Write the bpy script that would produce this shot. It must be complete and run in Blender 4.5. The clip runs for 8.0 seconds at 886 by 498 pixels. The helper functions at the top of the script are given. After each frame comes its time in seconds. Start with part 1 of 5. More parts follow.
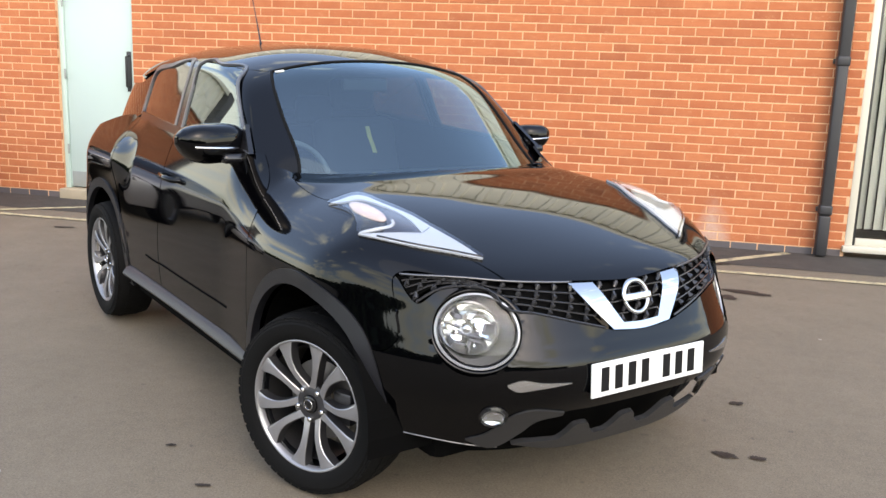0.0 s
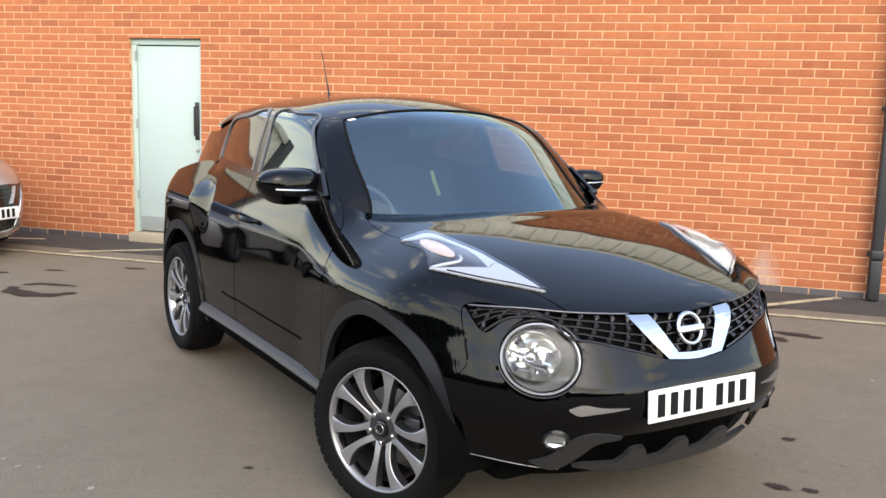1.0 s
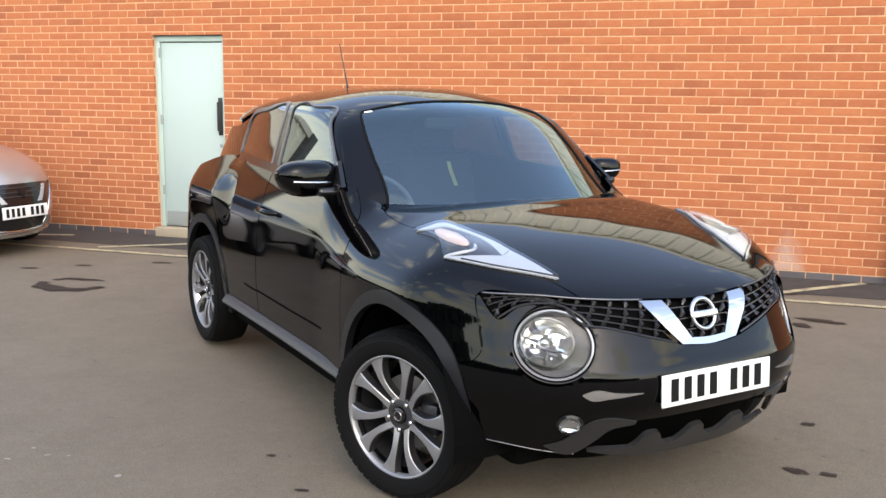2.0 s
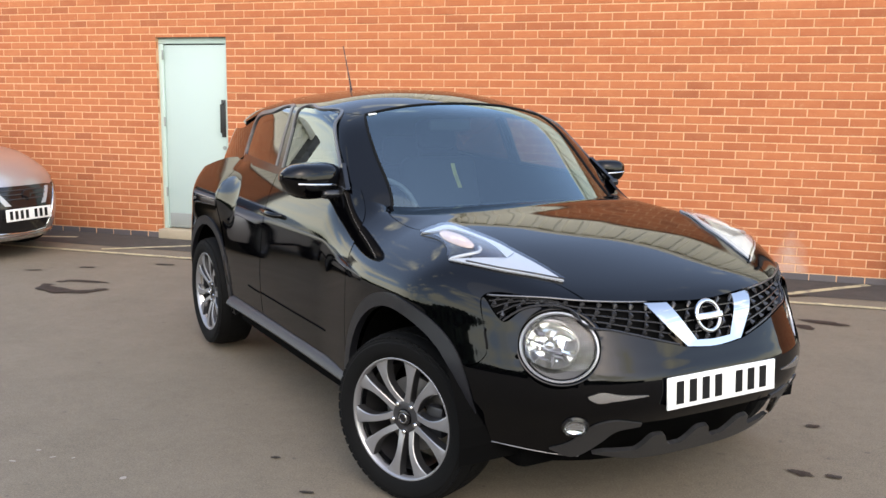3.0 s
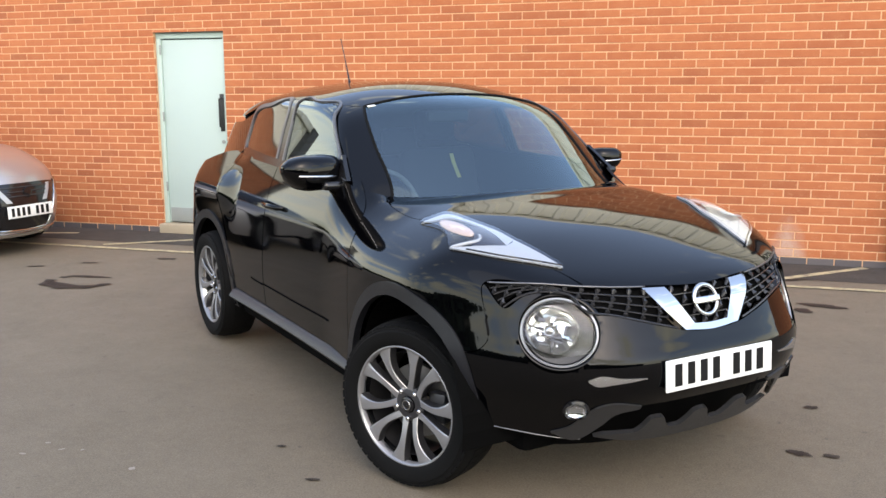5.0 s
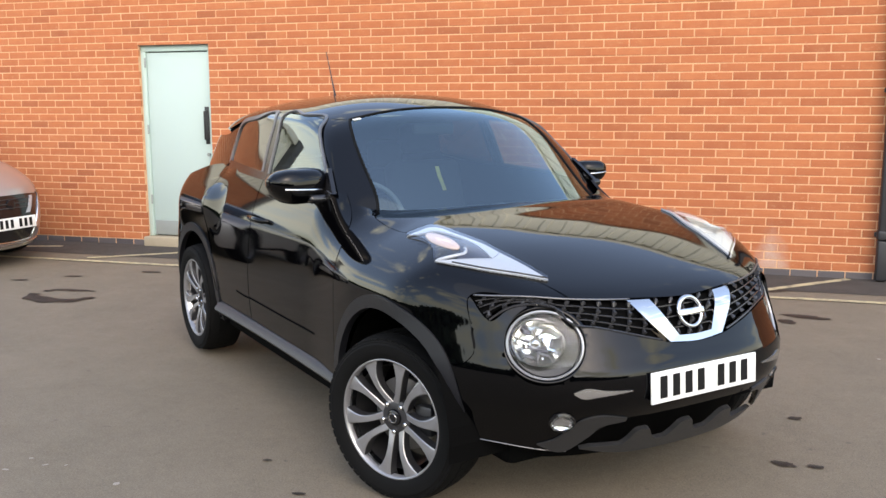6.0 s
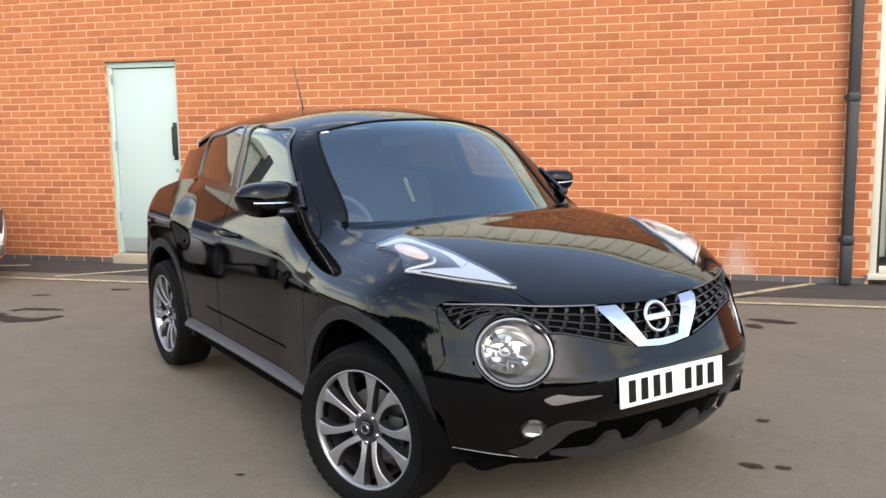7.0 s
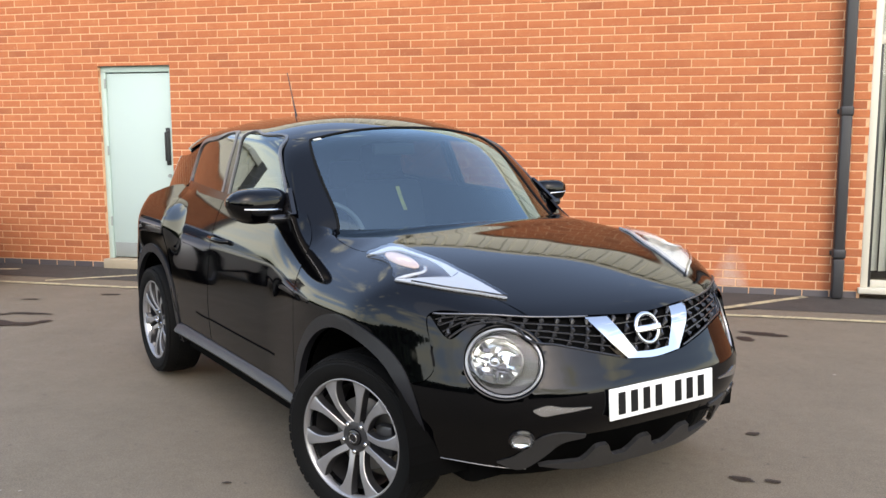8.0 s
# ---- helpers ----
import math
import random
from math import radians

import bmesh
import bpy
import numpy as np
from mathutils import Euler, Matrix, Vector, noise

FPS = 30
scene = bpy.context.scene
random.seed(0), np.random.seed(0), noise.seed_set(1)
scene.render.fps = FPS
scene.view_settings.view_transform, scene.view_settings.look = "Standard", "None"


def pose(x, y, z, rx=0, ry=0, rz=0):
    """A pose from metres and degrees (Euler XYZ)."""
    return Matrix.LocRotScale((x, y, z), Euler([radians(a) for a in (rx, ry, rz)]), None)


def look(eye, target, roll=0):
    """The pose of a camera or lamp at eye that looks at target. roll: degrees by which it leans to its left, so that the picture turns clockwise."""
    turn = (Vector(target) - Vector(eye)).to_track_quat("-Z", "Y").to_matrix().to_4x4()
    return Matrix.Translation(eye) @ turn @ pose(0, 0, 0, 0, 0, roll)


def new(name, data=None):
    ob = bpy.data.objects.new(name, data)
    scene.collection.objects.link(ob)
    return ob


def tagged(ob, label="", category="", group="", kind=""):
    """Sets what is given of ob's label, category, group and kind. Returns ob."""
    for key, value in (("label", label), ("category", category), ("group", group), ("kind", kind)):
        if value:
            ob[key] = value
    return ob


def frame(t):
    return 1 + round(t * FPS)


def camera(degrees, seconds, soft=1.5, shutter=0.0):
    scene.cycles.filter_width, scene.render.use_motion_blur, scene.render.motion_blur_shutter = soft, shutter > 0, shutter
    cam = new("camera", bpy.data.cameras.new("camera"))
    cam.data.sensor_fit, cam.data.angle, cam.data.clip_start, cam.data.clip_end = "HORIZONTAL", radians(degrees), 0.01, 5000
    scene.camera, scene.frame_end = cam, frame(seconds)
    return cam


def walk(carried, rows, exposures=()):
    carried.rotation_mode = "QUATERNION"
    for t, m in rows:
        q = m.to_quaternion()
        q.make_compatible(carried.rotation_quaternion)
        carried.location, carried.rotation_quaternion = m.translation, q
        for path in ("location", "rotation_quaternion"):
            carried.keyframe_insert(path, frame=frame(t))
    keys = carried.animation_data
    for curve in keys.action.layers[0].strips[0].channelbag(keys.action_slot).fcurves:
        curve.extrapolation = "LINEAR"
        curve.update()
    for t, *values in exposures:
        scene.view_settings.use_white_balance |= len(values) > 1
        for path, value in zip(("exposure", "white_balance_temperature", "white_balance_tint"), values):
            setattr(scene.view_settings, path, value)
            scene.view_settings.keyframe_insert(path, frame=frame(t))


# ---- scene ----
# ---- camera ----
cam = camera(51.54, 8.0)
# seconds, eye x, y, z, yaw, pitch, roll
ROWS = [
    (0, 0.595, -3.517, 1.534, 13.18, -11.75, -2.00),
    (0.5, 0.545, -3.718, 1.523, 13.94, -11.24, -1.07),
    (1, 0.587, -3.762, 1.528, 16.09, -8.84, -1.77),
    (1.5, 0.629, -3.766, 1.521, 17.02, -9.55, -1.06),
    (2.8, 0.646, -3.834, 1.536, 18.10, -9.15, -0.90),
    (3, 0.632, -3.799, 1.529, 17.73, -9.29, -0.74),
    (3.5, 0.638, -3.851, 1.533, 17.78, -9.74, -0.63),
    (4, 0.641, -3.847, 1.531, 18.02, -10.00, -0.23),
    (5.5, 0.645, -3.848, 1.530, 17.26, -9.65, 0.36),
    (6, 0.646, -3.855, 1.536, 16.65, -9.13, 0.16),
    (6.5, 0.660, -3.872, 1.535, 15.22, -8.62, -0.25),
    (7, 0.666, -3.878, 1.529, 14.79, -8.34, 0.90),
    (7.5, 0.668, -3.865, 1.529, 14.93, -8.25, 0.80),
    (8, 0.671, -3.862, 1.528, 14.47, -7.80, 0.15),
]
EXPOSURES = [(0, 0.80, 9080, 2), (1.5, 0.70, 9050, 2), (3, 0.65, 9000, 2), (8, 0.65, 9000, 2)]
walk(cam, [(t, pose(x, y, z, 90 + pitch, roll, yaw)) for t, x, y, z, yaw, pitch, roll in ROWS], EXPOSURES)

# ---- world and light ----
world = bpy.data.worlds.new("sky")
scene.world = world
world.use_nodes = True
wn, wl = world.node_tree.nodes, world.node_tree.links
sky = wn.new("ShaderNodeTexSky")
sky.sky_type, sky.sun_disc = "NISHITA", False
SUN_EL, SUN_AZ = 38.0, 150.0
sky.sun_elevation, sky.sun_rotation = radians(SUN_EL), radians(SUN_AZ)
sky.air_density, sky.dust_density, sky.ozone_density = 1.0, 1.5, 1.0
coord = wn.new("ShaderNodeTexCoord")
cmap = wn.new("ShaderNodeMapping")
cmap.inputs["Scale"].default_value = (1.6, 1.6, 4.2)
cloud = wn.new("ShaderNodeTexNoise")
cloud.inputs["Scale"].default_value, cloud.inputs["Detail"].default_value, cloud.inputs["Roughness"].default_value = 1.7, 8.0, 0.58
ramp = wn.new("ShaderNodeValToRGB")
ramp.color_ramp.elements[0].position, ramp.color_ramp.elements[1].position = 0.45, 0.58
ramp.color_ramp.elements[0].color = (0.06, 0.06, 0.06, 1)
cmix = wn.new("ShaderNodeMix")
cmix.data_type = "RGBA"
cmix.inputs["B"].default_value = (13.5, 14.7, 16.4, 1)
wl.new(coord.outputs["Generated"], cmap.inputs["Vector"])
wl.new(cmap.outputs["Vector"], cloud.inputs["Vector"])
height, haze, fac = wn.new("ShaderNodeSeparateXYZ"), wn.new("ShaderNodeMath"), wn.new("ShaderNodeMath")
haze.operation, fac.operation = "MULTIPLY_ADD", "ADD"
haze.inputs[1].default_value, haze.inputs[2].default_value = -0.30, 0.07
wl.new(coord.outputs["Generated"], height.inputs["Vector"])
wl.new(height.outputs["Z"], haze.inputs[0])
wl.new(cloud.outputs["Fac"], fac.inputs[0])
wl.new(haze.outputs["Value"], fac.inputs[1])
wl.new(fac.outputs["Value"], ramp.inputs["Fac"])
wl.new(ramp.outputs["Color"], cmix.inputs["Factor"])
clear = wn.new("ShaderNodeVectorMath")
clear.operation = "MULTIPLY"
clear.inputs[1].default_value = (2.25, 2.4, 3.15)
wl.new(sky.outputs["Color"], clear.inputs[0])
wl.new(clear.outputs["Vector"], cmix.inputs["A"])
wl.new(cmix.outputs["Result"], wn["Background"].inputs["Color"])
wn["Background"].inputs["Strength"].default_value = 0.15
sun = new("sun", bpy.data.lights.new("sun", "SUN"))
sun.data.energy, sun.data.angle, sun.data.color = 0.45, radians(100), (1.0, 0.95, 0.86)
sun.matrix_world = look((0, 0, 30), (-30 * math.sin(radians(SUN_AZ)) / math.tan(radians(SUN_EL)), -30 * math.cos(radians(SUN_AZ)) / math.tan(radians(SUN_EL)), 0))


# ---- materials ----
class Mat:
    """A node material with a Principled shader and a few shortcuts."""

    def __init__(self, name, color=(0.5, 0.5, 0.5), rough=0.5, metal=0.0, **more):
        self.m = bpy.data.materials.new(name)
        self.m.use_nodes = True
        self.n, self.l = self.m.node_tree.nodes, self.m.node_tree.links
        self.b = self.n["Principled BSDF"]
        self.set("Base Color", (*color, 1))
        self.set("Roughness", rough)
        self.set("Metallic", metal)
        for key, value in more.items():
            self.set(key.replace("_", " "), value)

    def set(self, socket, value):
        self.b.inputs[socket].default_value = value

    def node(self, kind, **inputs):
        node = self.n.new("ShaderNode" + kind)
        for key, value in inputs.items():
            node.inputs[key.replace("_", " ")].default_value = value
        return node

    def place(self):
        return self.node("NewGeometry").outputs["Position"]

    def local(self):
        return self.node("TexCoord").outputs["Object"]

    def noise(self, scale, detail=4.0, rough=0.6, vector=None, stretch=None):
        node = self.node("TexNoise", Scale=scale, Detail=detail, Roughness=rough)
        vector = vector or self.place()
        if stretch:
            mapping = self.node("Mapping", Scale=stretch)
            self.l.new(vector, mapping.inputs["Vector"])
            vector = mapping.outputs["Vector"]
        self.l.new(vector, node.inputs["Vector"])
        return node.outputs["Fac"]

    def ramp(self, fac, *stops):
        node = self.node("ValToRGB")
        el = node.color_ramp.elements
        while len(el) < len(stops):
            el.new(0.5)
        for e, (pos, col) in zip(el, stops):
            e.position, e.color = pos, (*col, 1) if len(col) == 3 else col
        self.l.new(fac, node.inputs["Fac"])
        return node.outputs["Color"]

    def math(self, op, a, b=0.0):
        node = self.node("Math")
        node.operation = op
        for i, v in enumerate((a, b)):
            if isinstance(v, (int, float)):
                node.inputs[i].default_value = v
            else:
                self.l.new(v, node.inputs[i])
        return node.outputs["Value"]

    def mix(self, fac, a, b, blend="MIX"):
        node = self.node("Mix")
        node.data_type, node.blend_type = "RGBA", blend
        for name, v in (("Factor", fac), ("A", a), ("B", b)):
            if isinstance(v, (int, float)):
                node.inputs[name].default_value = v
            elif isinstance(v, tuple):
                node.inputs[name].default_value = (*v, 1) if len(v) == 3 else v
            else:
                self.l.new(v, node.inputs[name])
        return node.outputs["Result"]

    def color(self, out):
        self.l.new(out, self.b.inputs["Base Color"])
        return self

    def rough(self, out):
        self.l.new(out, self.b.inputs["Roughness"])
        return self

    def bump(self, height, strength=0.3, distance=0.01):
        node = self.node("Bump", Strength=strength, Distance=distance)
        self.l.new(height, node.inputs["Height"])
        self.l.new(node.outputs["Normal"], self.b.inputs["Normal"])
        return self


def brick_material():
    m = Mat("brick_clay", rough=0.85)
    rnd = m.math("FRACT", m.math("ADD", m.node("ObjectInfo").outputs["Random"], m.node("NewGeometry").outputs["Random Per Island"]))
    base = m.ramp(rnd, (0.0, (0.29, 0.076, 0.028)), (0.12, (0.38, 0.102, 0.036)), (0.55, (0.44, 0.128, 0.046)), (1.0, (0.48, 0.152, 0.058)))
    grain = m.noise(90, 6, 0.7)
    blot = m.noise(7, 3, 0.6)
    streak = m.noise(16, 5, 0.65, stretch=(0.6, 1.0, 2.6))
    c = m.mix(m.math("MULTIPLY", grain, 0.30), base, (0.23, 0.068, 0.034))
    c = m.mix(m.ramp(streak, (0.42, (0, 0, 0)), (0.72, (0.55, 0.55, 0.55))), c, (0.33, 0.088, 0.034))
    c = m.mix(m.math("MULTIPLY", m.math("POWER", blot, 2.0), 0.6), c, (0.52, 0.21, 0.092))
    # mortar smeared over the faces
    smear = m.noise(13, 6, 0.8, stretch=(1.0, 1.0, 1.7))
    c = m.mix(m.ramp(smear, (0.56, (0, 0, 0)), (0.72, (0.38, 0.38, 0.38))), c, (0.62, 0.35, 0.19))
    # lime bloom low on the wall
    big = m.noise(3.1, 5, 0.75)
    sep = m.node("SeparateXYZ")
    m.l.new(m.place(), sep.inputs["Vector"])
    low = m.math("SUBTRACT", 1.0, m.math("MULTIPLY", sep.outputs["Z"], 1.6))
    band = m.math("MAXIMUM", m.math("SUBTRACT", 1.0, m.math("MULTIPLY", m.math("ABSOLUTE", m.math("SUBTRACT", sep.outputs["X"], 1.13)), 4.5)), 0.0)
    bloom = m.math("MULTIPLY", m.ramp(m.math("MULTIPLY", m.math("MULTIPLY", big, m.math("MAXIMUM", low, 0.0)), band), (0.10, (0, 0, 0)), (0.26, (0.75, 0.75, 0.75))), m.math("ADD", grain, 0.25))
    c = m.mix(bloom, c, (0.496, 0.400, 0.336))
    m.color(c)
    return m.bump(grain, 0.35, 0.004).m


def mortar_material():
    m = Mat("mortar", rough=0.95)
    m.color(m.ramp(m.noise(40, 6, 0.7), (0.3, (0.55, 0.30, 0.165)), (0.7, (0.73, 0.45, 0.27))))
    return m.bump(m.noise(150, 4), 0.4, 0.004).m


def asphalt_material():
    m = Mat("asphalt", rough=0.9)
    big, mid, fine, mottle = m.noise(0.35, 4, 0.6), m.noise(2.3, 6, 0.7), m.noise(120, 4, 0.7), m.noise(21, 5, 0.75)
    c = m.ramp(big, (0.3, (0.127, 0.103, 0.072)), (0.7, (0.164, 0.133, 0.094)))
    c = m.mix(m.ramp(mid, (0.35, (0, 0, 0)), (0.75, (0.6, 0.6, 0.6))), c, (0.106, 0.087, 0.061))
    c = m.mix(m.ramp(mottle, (0.42, (0, 0, 0)), (0.68, (0.55, 0.55, 0.55))), c, (0.180, 0.149, 0.106))
    c = m.mix(m.ramp(fine, (0.50, (0, 0, 0)), (0.70, (0.8, 0.8, 0.8))), c, (0.222, 0.187, 0.137))
    c = m.mix(m.ramp(fine, (0.30, (0.8, 0.8, 0.8)), (0.46, (0, 0, 0))), c, (0.072, 0.058, 0.043))
    # scuffs and small dark grease spots
    scuff, spots = m.noise(4.5, 6, 0.8), m.noise(13, 2, 0.5)
    c = m.mix(m.ramp(scuff, (0.60, (0, 0, 0)), (0.74, (0.45, 0.45, 0.45))), c, (0.198, 0.167, 0.123))
    c = m.mix(m.ramp(spots, (0.70, (0, 0, 0)), (0.76, (0.5, 0.5, 0.5))), c, (0.060, 0.049, 0.037))
    m.color(c)
    m.rough(m.ramp(mid, (0.3, (0.72, 0.72, 0.72)), (0.7, (0.92, 0.92, 0.92))))
    return m.bump(fine, 0.5, 0.006).m


def worn_paint(name, color, under, cover):
    m = Mat(name, rough=0.8)
    wear = m.math("ADD", m.math("MULTIPLY", m.noise(9, 6, 0.75), 0.6), m.math("MULTIPLY", m.noise(70, 4, 0.7), 0.4))
    m.color(m.mix(m.ramp(wear, (cover, (0, 0, 0)), (cover + 0.12, (1, 1, 1))), color, under))
    return m.bump(m.noise(160, 4), 0.4, 0.005).m


def plain_paint(name, color, rough=0.5, dirt=0.12, scale=3.0, metal=0.0, dirt_color=None):
    m = Mat(name, rough=rough, metal=metal)
    dark = dirt_color or tuple(c * 0.6 for c in color)
    spots = m.math("MULTIPLY", m.noise(scale, 6, 0.7), 2 * dirt)
    m.color(m.mix(spots, color, dark))
    return m.bump(m.noise(scale * 25, 3), 0.08, 0.003).m


MORTAR, BRICK, ASPHALT = mortar_material(), brick_material(), asphalt_material()
PLINTH = Mat("engineering_brick", rough=0.6)
PLINTH.color(PLINTH.ramp(PLINTH.math("FRACT", PLINTH.math("ADD", PLINTH.node("ObjectInfo").outputs["Random"], PLINTH.node("NewGeometry").outputs["Random Per Island"])), (0, (0.068, 0.060, 0.064)), (1, (0.120, 0.104, 0.104))))
PLINTH = PLINTH.bump(PLINTH.noise(60, 5), 0.3, 0.004).m
LINE = worn_paint("line_paint", (0.47, 0.405, 0.245), (0.136, 0.120, 0.096), 0.48)
STAIN = Mat("damp_stain", rough=0.6, Specular_IOR_Level=0.1)
STAIN.color(STAIN.ramp(STAIN.noise(25, 5), (0.3, (0.026, 0.021, 0.018)), (0.7, (0.050, 0.041, 0.035))))
STAIN = STAIN.bump(STAIN.noise(160, 4), 0.4, 0.005).m
PATCH = Mat("dark_tarmac_strip", rough=0.9)
PATCH.color(PATCH.ramp(PATCH.noise(6, 6, 0.7), (0.3, (0.030, 0.026, 0.022)), (0.7, (0.056, 0.048, 0.040))))
PATCH = PATCH.bump(PATCH.noise(160, 4), 0.5, 0.006).m
DOOR_PAINT = plain_paint("door_paint", (0.400, 0.496, 0.464), 0.45, 0.06, 2.0)
FRAME_PAINT = plain_paint("door_frame_paint", (0.416, 0.528, 0.480), 0.45, 0.10, 6.0)
KICK = plain_paint("kick_plate_steel", (0.264, 0.288, 0.272), 0.5, 0.2, 9.0)
BLACK_IRON = plain_paint("black_iron", (0.024, 0.024, 0.024), 0.45, 0.1)
CONCRETE = plain_paint("step_concrete", (0.384, 0.320, 0.224), 0.9, 0.25, 14.0)
PIPE_GREY = plain_paint("downpipe_grey", (0.022, 0.022, 0.024), 0.5, 0.15, 5.0)
CREAM = plain_paint("cream_cladding", (0.80, 0.77, 0.64), 0.5, 0.10, 1.2)
UPVC = plain_paint("cream_upvc", (0.576, 0.544, 0.448), 0.4, 0.10, 5.0)
BLIND = plain_paint("blind_fabric", (0.440, 0.464, 0.400), 0.85, 0.12, 6.0)
DARK = plain_paint("dark_void", (0.016, 0.016, 0.016), 0.8, 0.1)
ROOFING = plain_paint("roof_felt", (0.096, 0.096, 0.096), 0.9, 0.2)


# ---- building helpers ----
def mesh_object(name, verts, faces, material, parent=None, label="", smooth=False):
    me = bpy.data.meshes.new(name)
    me.from_pydata([tuple(v) for v in verts], [], [tuple(f) for f in faces])
    me.materials.append(material)
    if smooth:
        me.polygons.foreach_set("use_smooth", [True] * len(me.polygons))
    me.update()
    ob = new(name, me)
    if parent:
        ob.parent = parent
    return tagged(ob, label)


def part(name, bm, material, parent=None, label="", smooth=None):
    """One mesh object from a bmesh, under a thing or a part. smooth: the angle in degrees past which an edge stays sharp."""
    bmesh.ops.recalc_face_normals(bm, faces=bm.faces)
    me = bpy.data.meshes.new(name)
    bm.to_mesh(me)
    bm.free()
    me.materials.append(material)
    if smooth:
        me.polygons.foreach_set("use_smooth", [True] * len(me.polygons))
        me.set_sharp_from_angle(angle=radians(smooth))
    ob = new(name, me)
    if parent:
        ob.parent = parent
    return tagged(ob, label)


def box(bm, lo, hi, bevel=0.0, seg=1):
    """Adds a box from corner lo to corner hi, its edges rounded."""
    sub = bmesh.new()
    bmesh.ops.create_cube(sub, size=1)
    size = [h - l for l, h in zip(lo, hi)]
    for v in sub.verts:
        v.co = Vector([l + s * (c + 0.5) for l, s, c in zip(lo, size, v.co)])
    if bevel:
        bmesh.ops.bevel(sub, geom=sub.edges, offset=min(bevel, min(size) * 0.45), segments=seg, affect="EDGES", profile=0.5)
    me = bpy.data.meshes.new("tmp")
    sub.to_mesh(me)
    sub.free()
    bm.from_mesh(me)
    bpy.data.meshes.remove(me)
    return bm


def boxed(name, lo, hi, material, parent=None, bevel=0.004, label="", seg=2):
    return part(name, box(bmesh.new(), lo, hi, bevel, seg), material, parent, label, 40)


def tube(bm, path, radius, sides=10, closed=False):
    """Adds a round bar along a path of points; radius may be a list."""
    path = [Vector(q) for q in path]
    n = len(path)
    radii = radius if isinstance(radius, (list, tuple)) else [radius] * n
    rings, up = [], None
    for i, q in enumerate(path):
        a, b = (path[i - 1], path[(i + 1) % n]) if closed else (path[max(i - 1, 0)], path[min(i + 1, n - 1)])
        t = (b - a).normalized()
        if up is None:
            up = t.orthogonal().normalized()
        up = (up - t * up.dot(t)).normalized()
        side = t.cross(up)
        rings.append([bm.verts.new(q + radii[i] * (up * math.cos(k) + side * math.sin(k))) for k in np.linspace(0, 2 * math.pi, sides, endpoint=False)])
    for i in range(n if closed else n - 1):
        r, s = rings[i], rings[(i + 1) % n]
        for k in range(sides):
            bm.faces.new((r[k], r[(k + 1) % sides], s[(k + 1) % sides], s[k]))
    if not closed:
        bm.faces.new(rings[0][::-1])
        bm.faces.new(rings[-1])
    return bm


def lathe(bm, profile, sides=48, axis="Y", centre=(0, 0, 0), squash=1.0):
    """Adds a turned shape: profile of (radius, along the axis)."""
    c = Vector(centre)
    rings = []
    for r, h in profile:
        ring = []
        for k in range(sides):
            a = 2 * math.pi * k / sides
            u, v = r * math.cos(a), r * math.sin(a) * squash
            ring.append(bm.verts.new(c + Vector({"Y": (u, h, v), "X": (h, u, v), "Z": (u, v, h)}[axis])))
        rings.append(ring)
    for r, s in zip(rings, rings[1:]):
        for k in range(sides):
            bm.faces.new((r[k], r[(k + 1) % sides], s[(k + 1) % sides], s[k]))
    return bm


def thing(name, at, label, category, group="", kind=""):
    """An Empty at a thing's base."""
    ob = new(name)
    ob.empty_display_size = 0.1
    ob.matrix_world = at if isinstance(at, Matrix) else Matrix.Translation(at)
    return tagged(ob, label, category, group, kind)


# ---- ground ----
bm = bmesh.new()
for x in (-300, -40, -14, 14, 40, 300):
    for y in (-300, -40, -14, 4.75, 40, 300):
        bm.verts.new((x, y, 0))
bm.verts.ensure_lookup_table()
for i in range(5):
    for j in range(5):
        bm.faces.new([bm.verts[k] for k in (i * 6 + j, i * 6 + 6 + j, i * 6 + 7 + j, i * 6 + j + 1)])
tagged(part("ground", bm, ASPHALT), "worn grey-brown tarmac yard with faint stains", "ground", kind="structure")


def flat_patch(name, outline, z, material, label, category, kind="structure"):
    bm = bmesh.new()
    top = bm.faces.new([bm.verts.new((x, y, z)) for x, y in outline])
    bmesh.ops.triangulate(bm, faces=[top])
    return tagged(part(name, bm, material), label, category, kind=kind)


def blob(cx, cy, rx, ry, seed, turn=0.0, rough=0.3, n=40):
    """An uneven outline round a centre."""
    out = []
    for k in range(n):
        a = 2 * math.pi * k / n
        r = 1 + rough * noise.noise((seed * 7.3 + 1.3 * math.cos(a), 1.3 * math.sin(a), seed)) + 0.5 * rough * noise.noise((seed + 4 * math.cos(a), 4 * math.sin(a), 2.2))
        u, v = rx * r * math.cos(a), ry * r * math.sin(a)
        out.append((cx + u * math.cos(turn) - v * math.sin(turn), cy + u * math.sin(turn) + v * math.cos(turn)))
    return out


def stripe(x0, y0, x1, y1, width, z=0.004):
    """A painted line as a thin strip with slightly uneven edges."""
    a, b = Vector((x0, y0)), Vector((x1, y1))
    side = Vector((-(b - a).y, (b - a).x)).normalized() * width / 2
    n = max(4, int((b - a).length / 0.15))
    edge = []
    for s in (1, -1):
        row = [a.lerp(b, k / n) + side * s * (1 + 0.22 * noise.noise((k * 0.7, s * 3.1, x0))) for k in range(n + 1)]
        edge += row if s == 1 else row[::-1]
    return [(q.x, q.y) for q in edge]


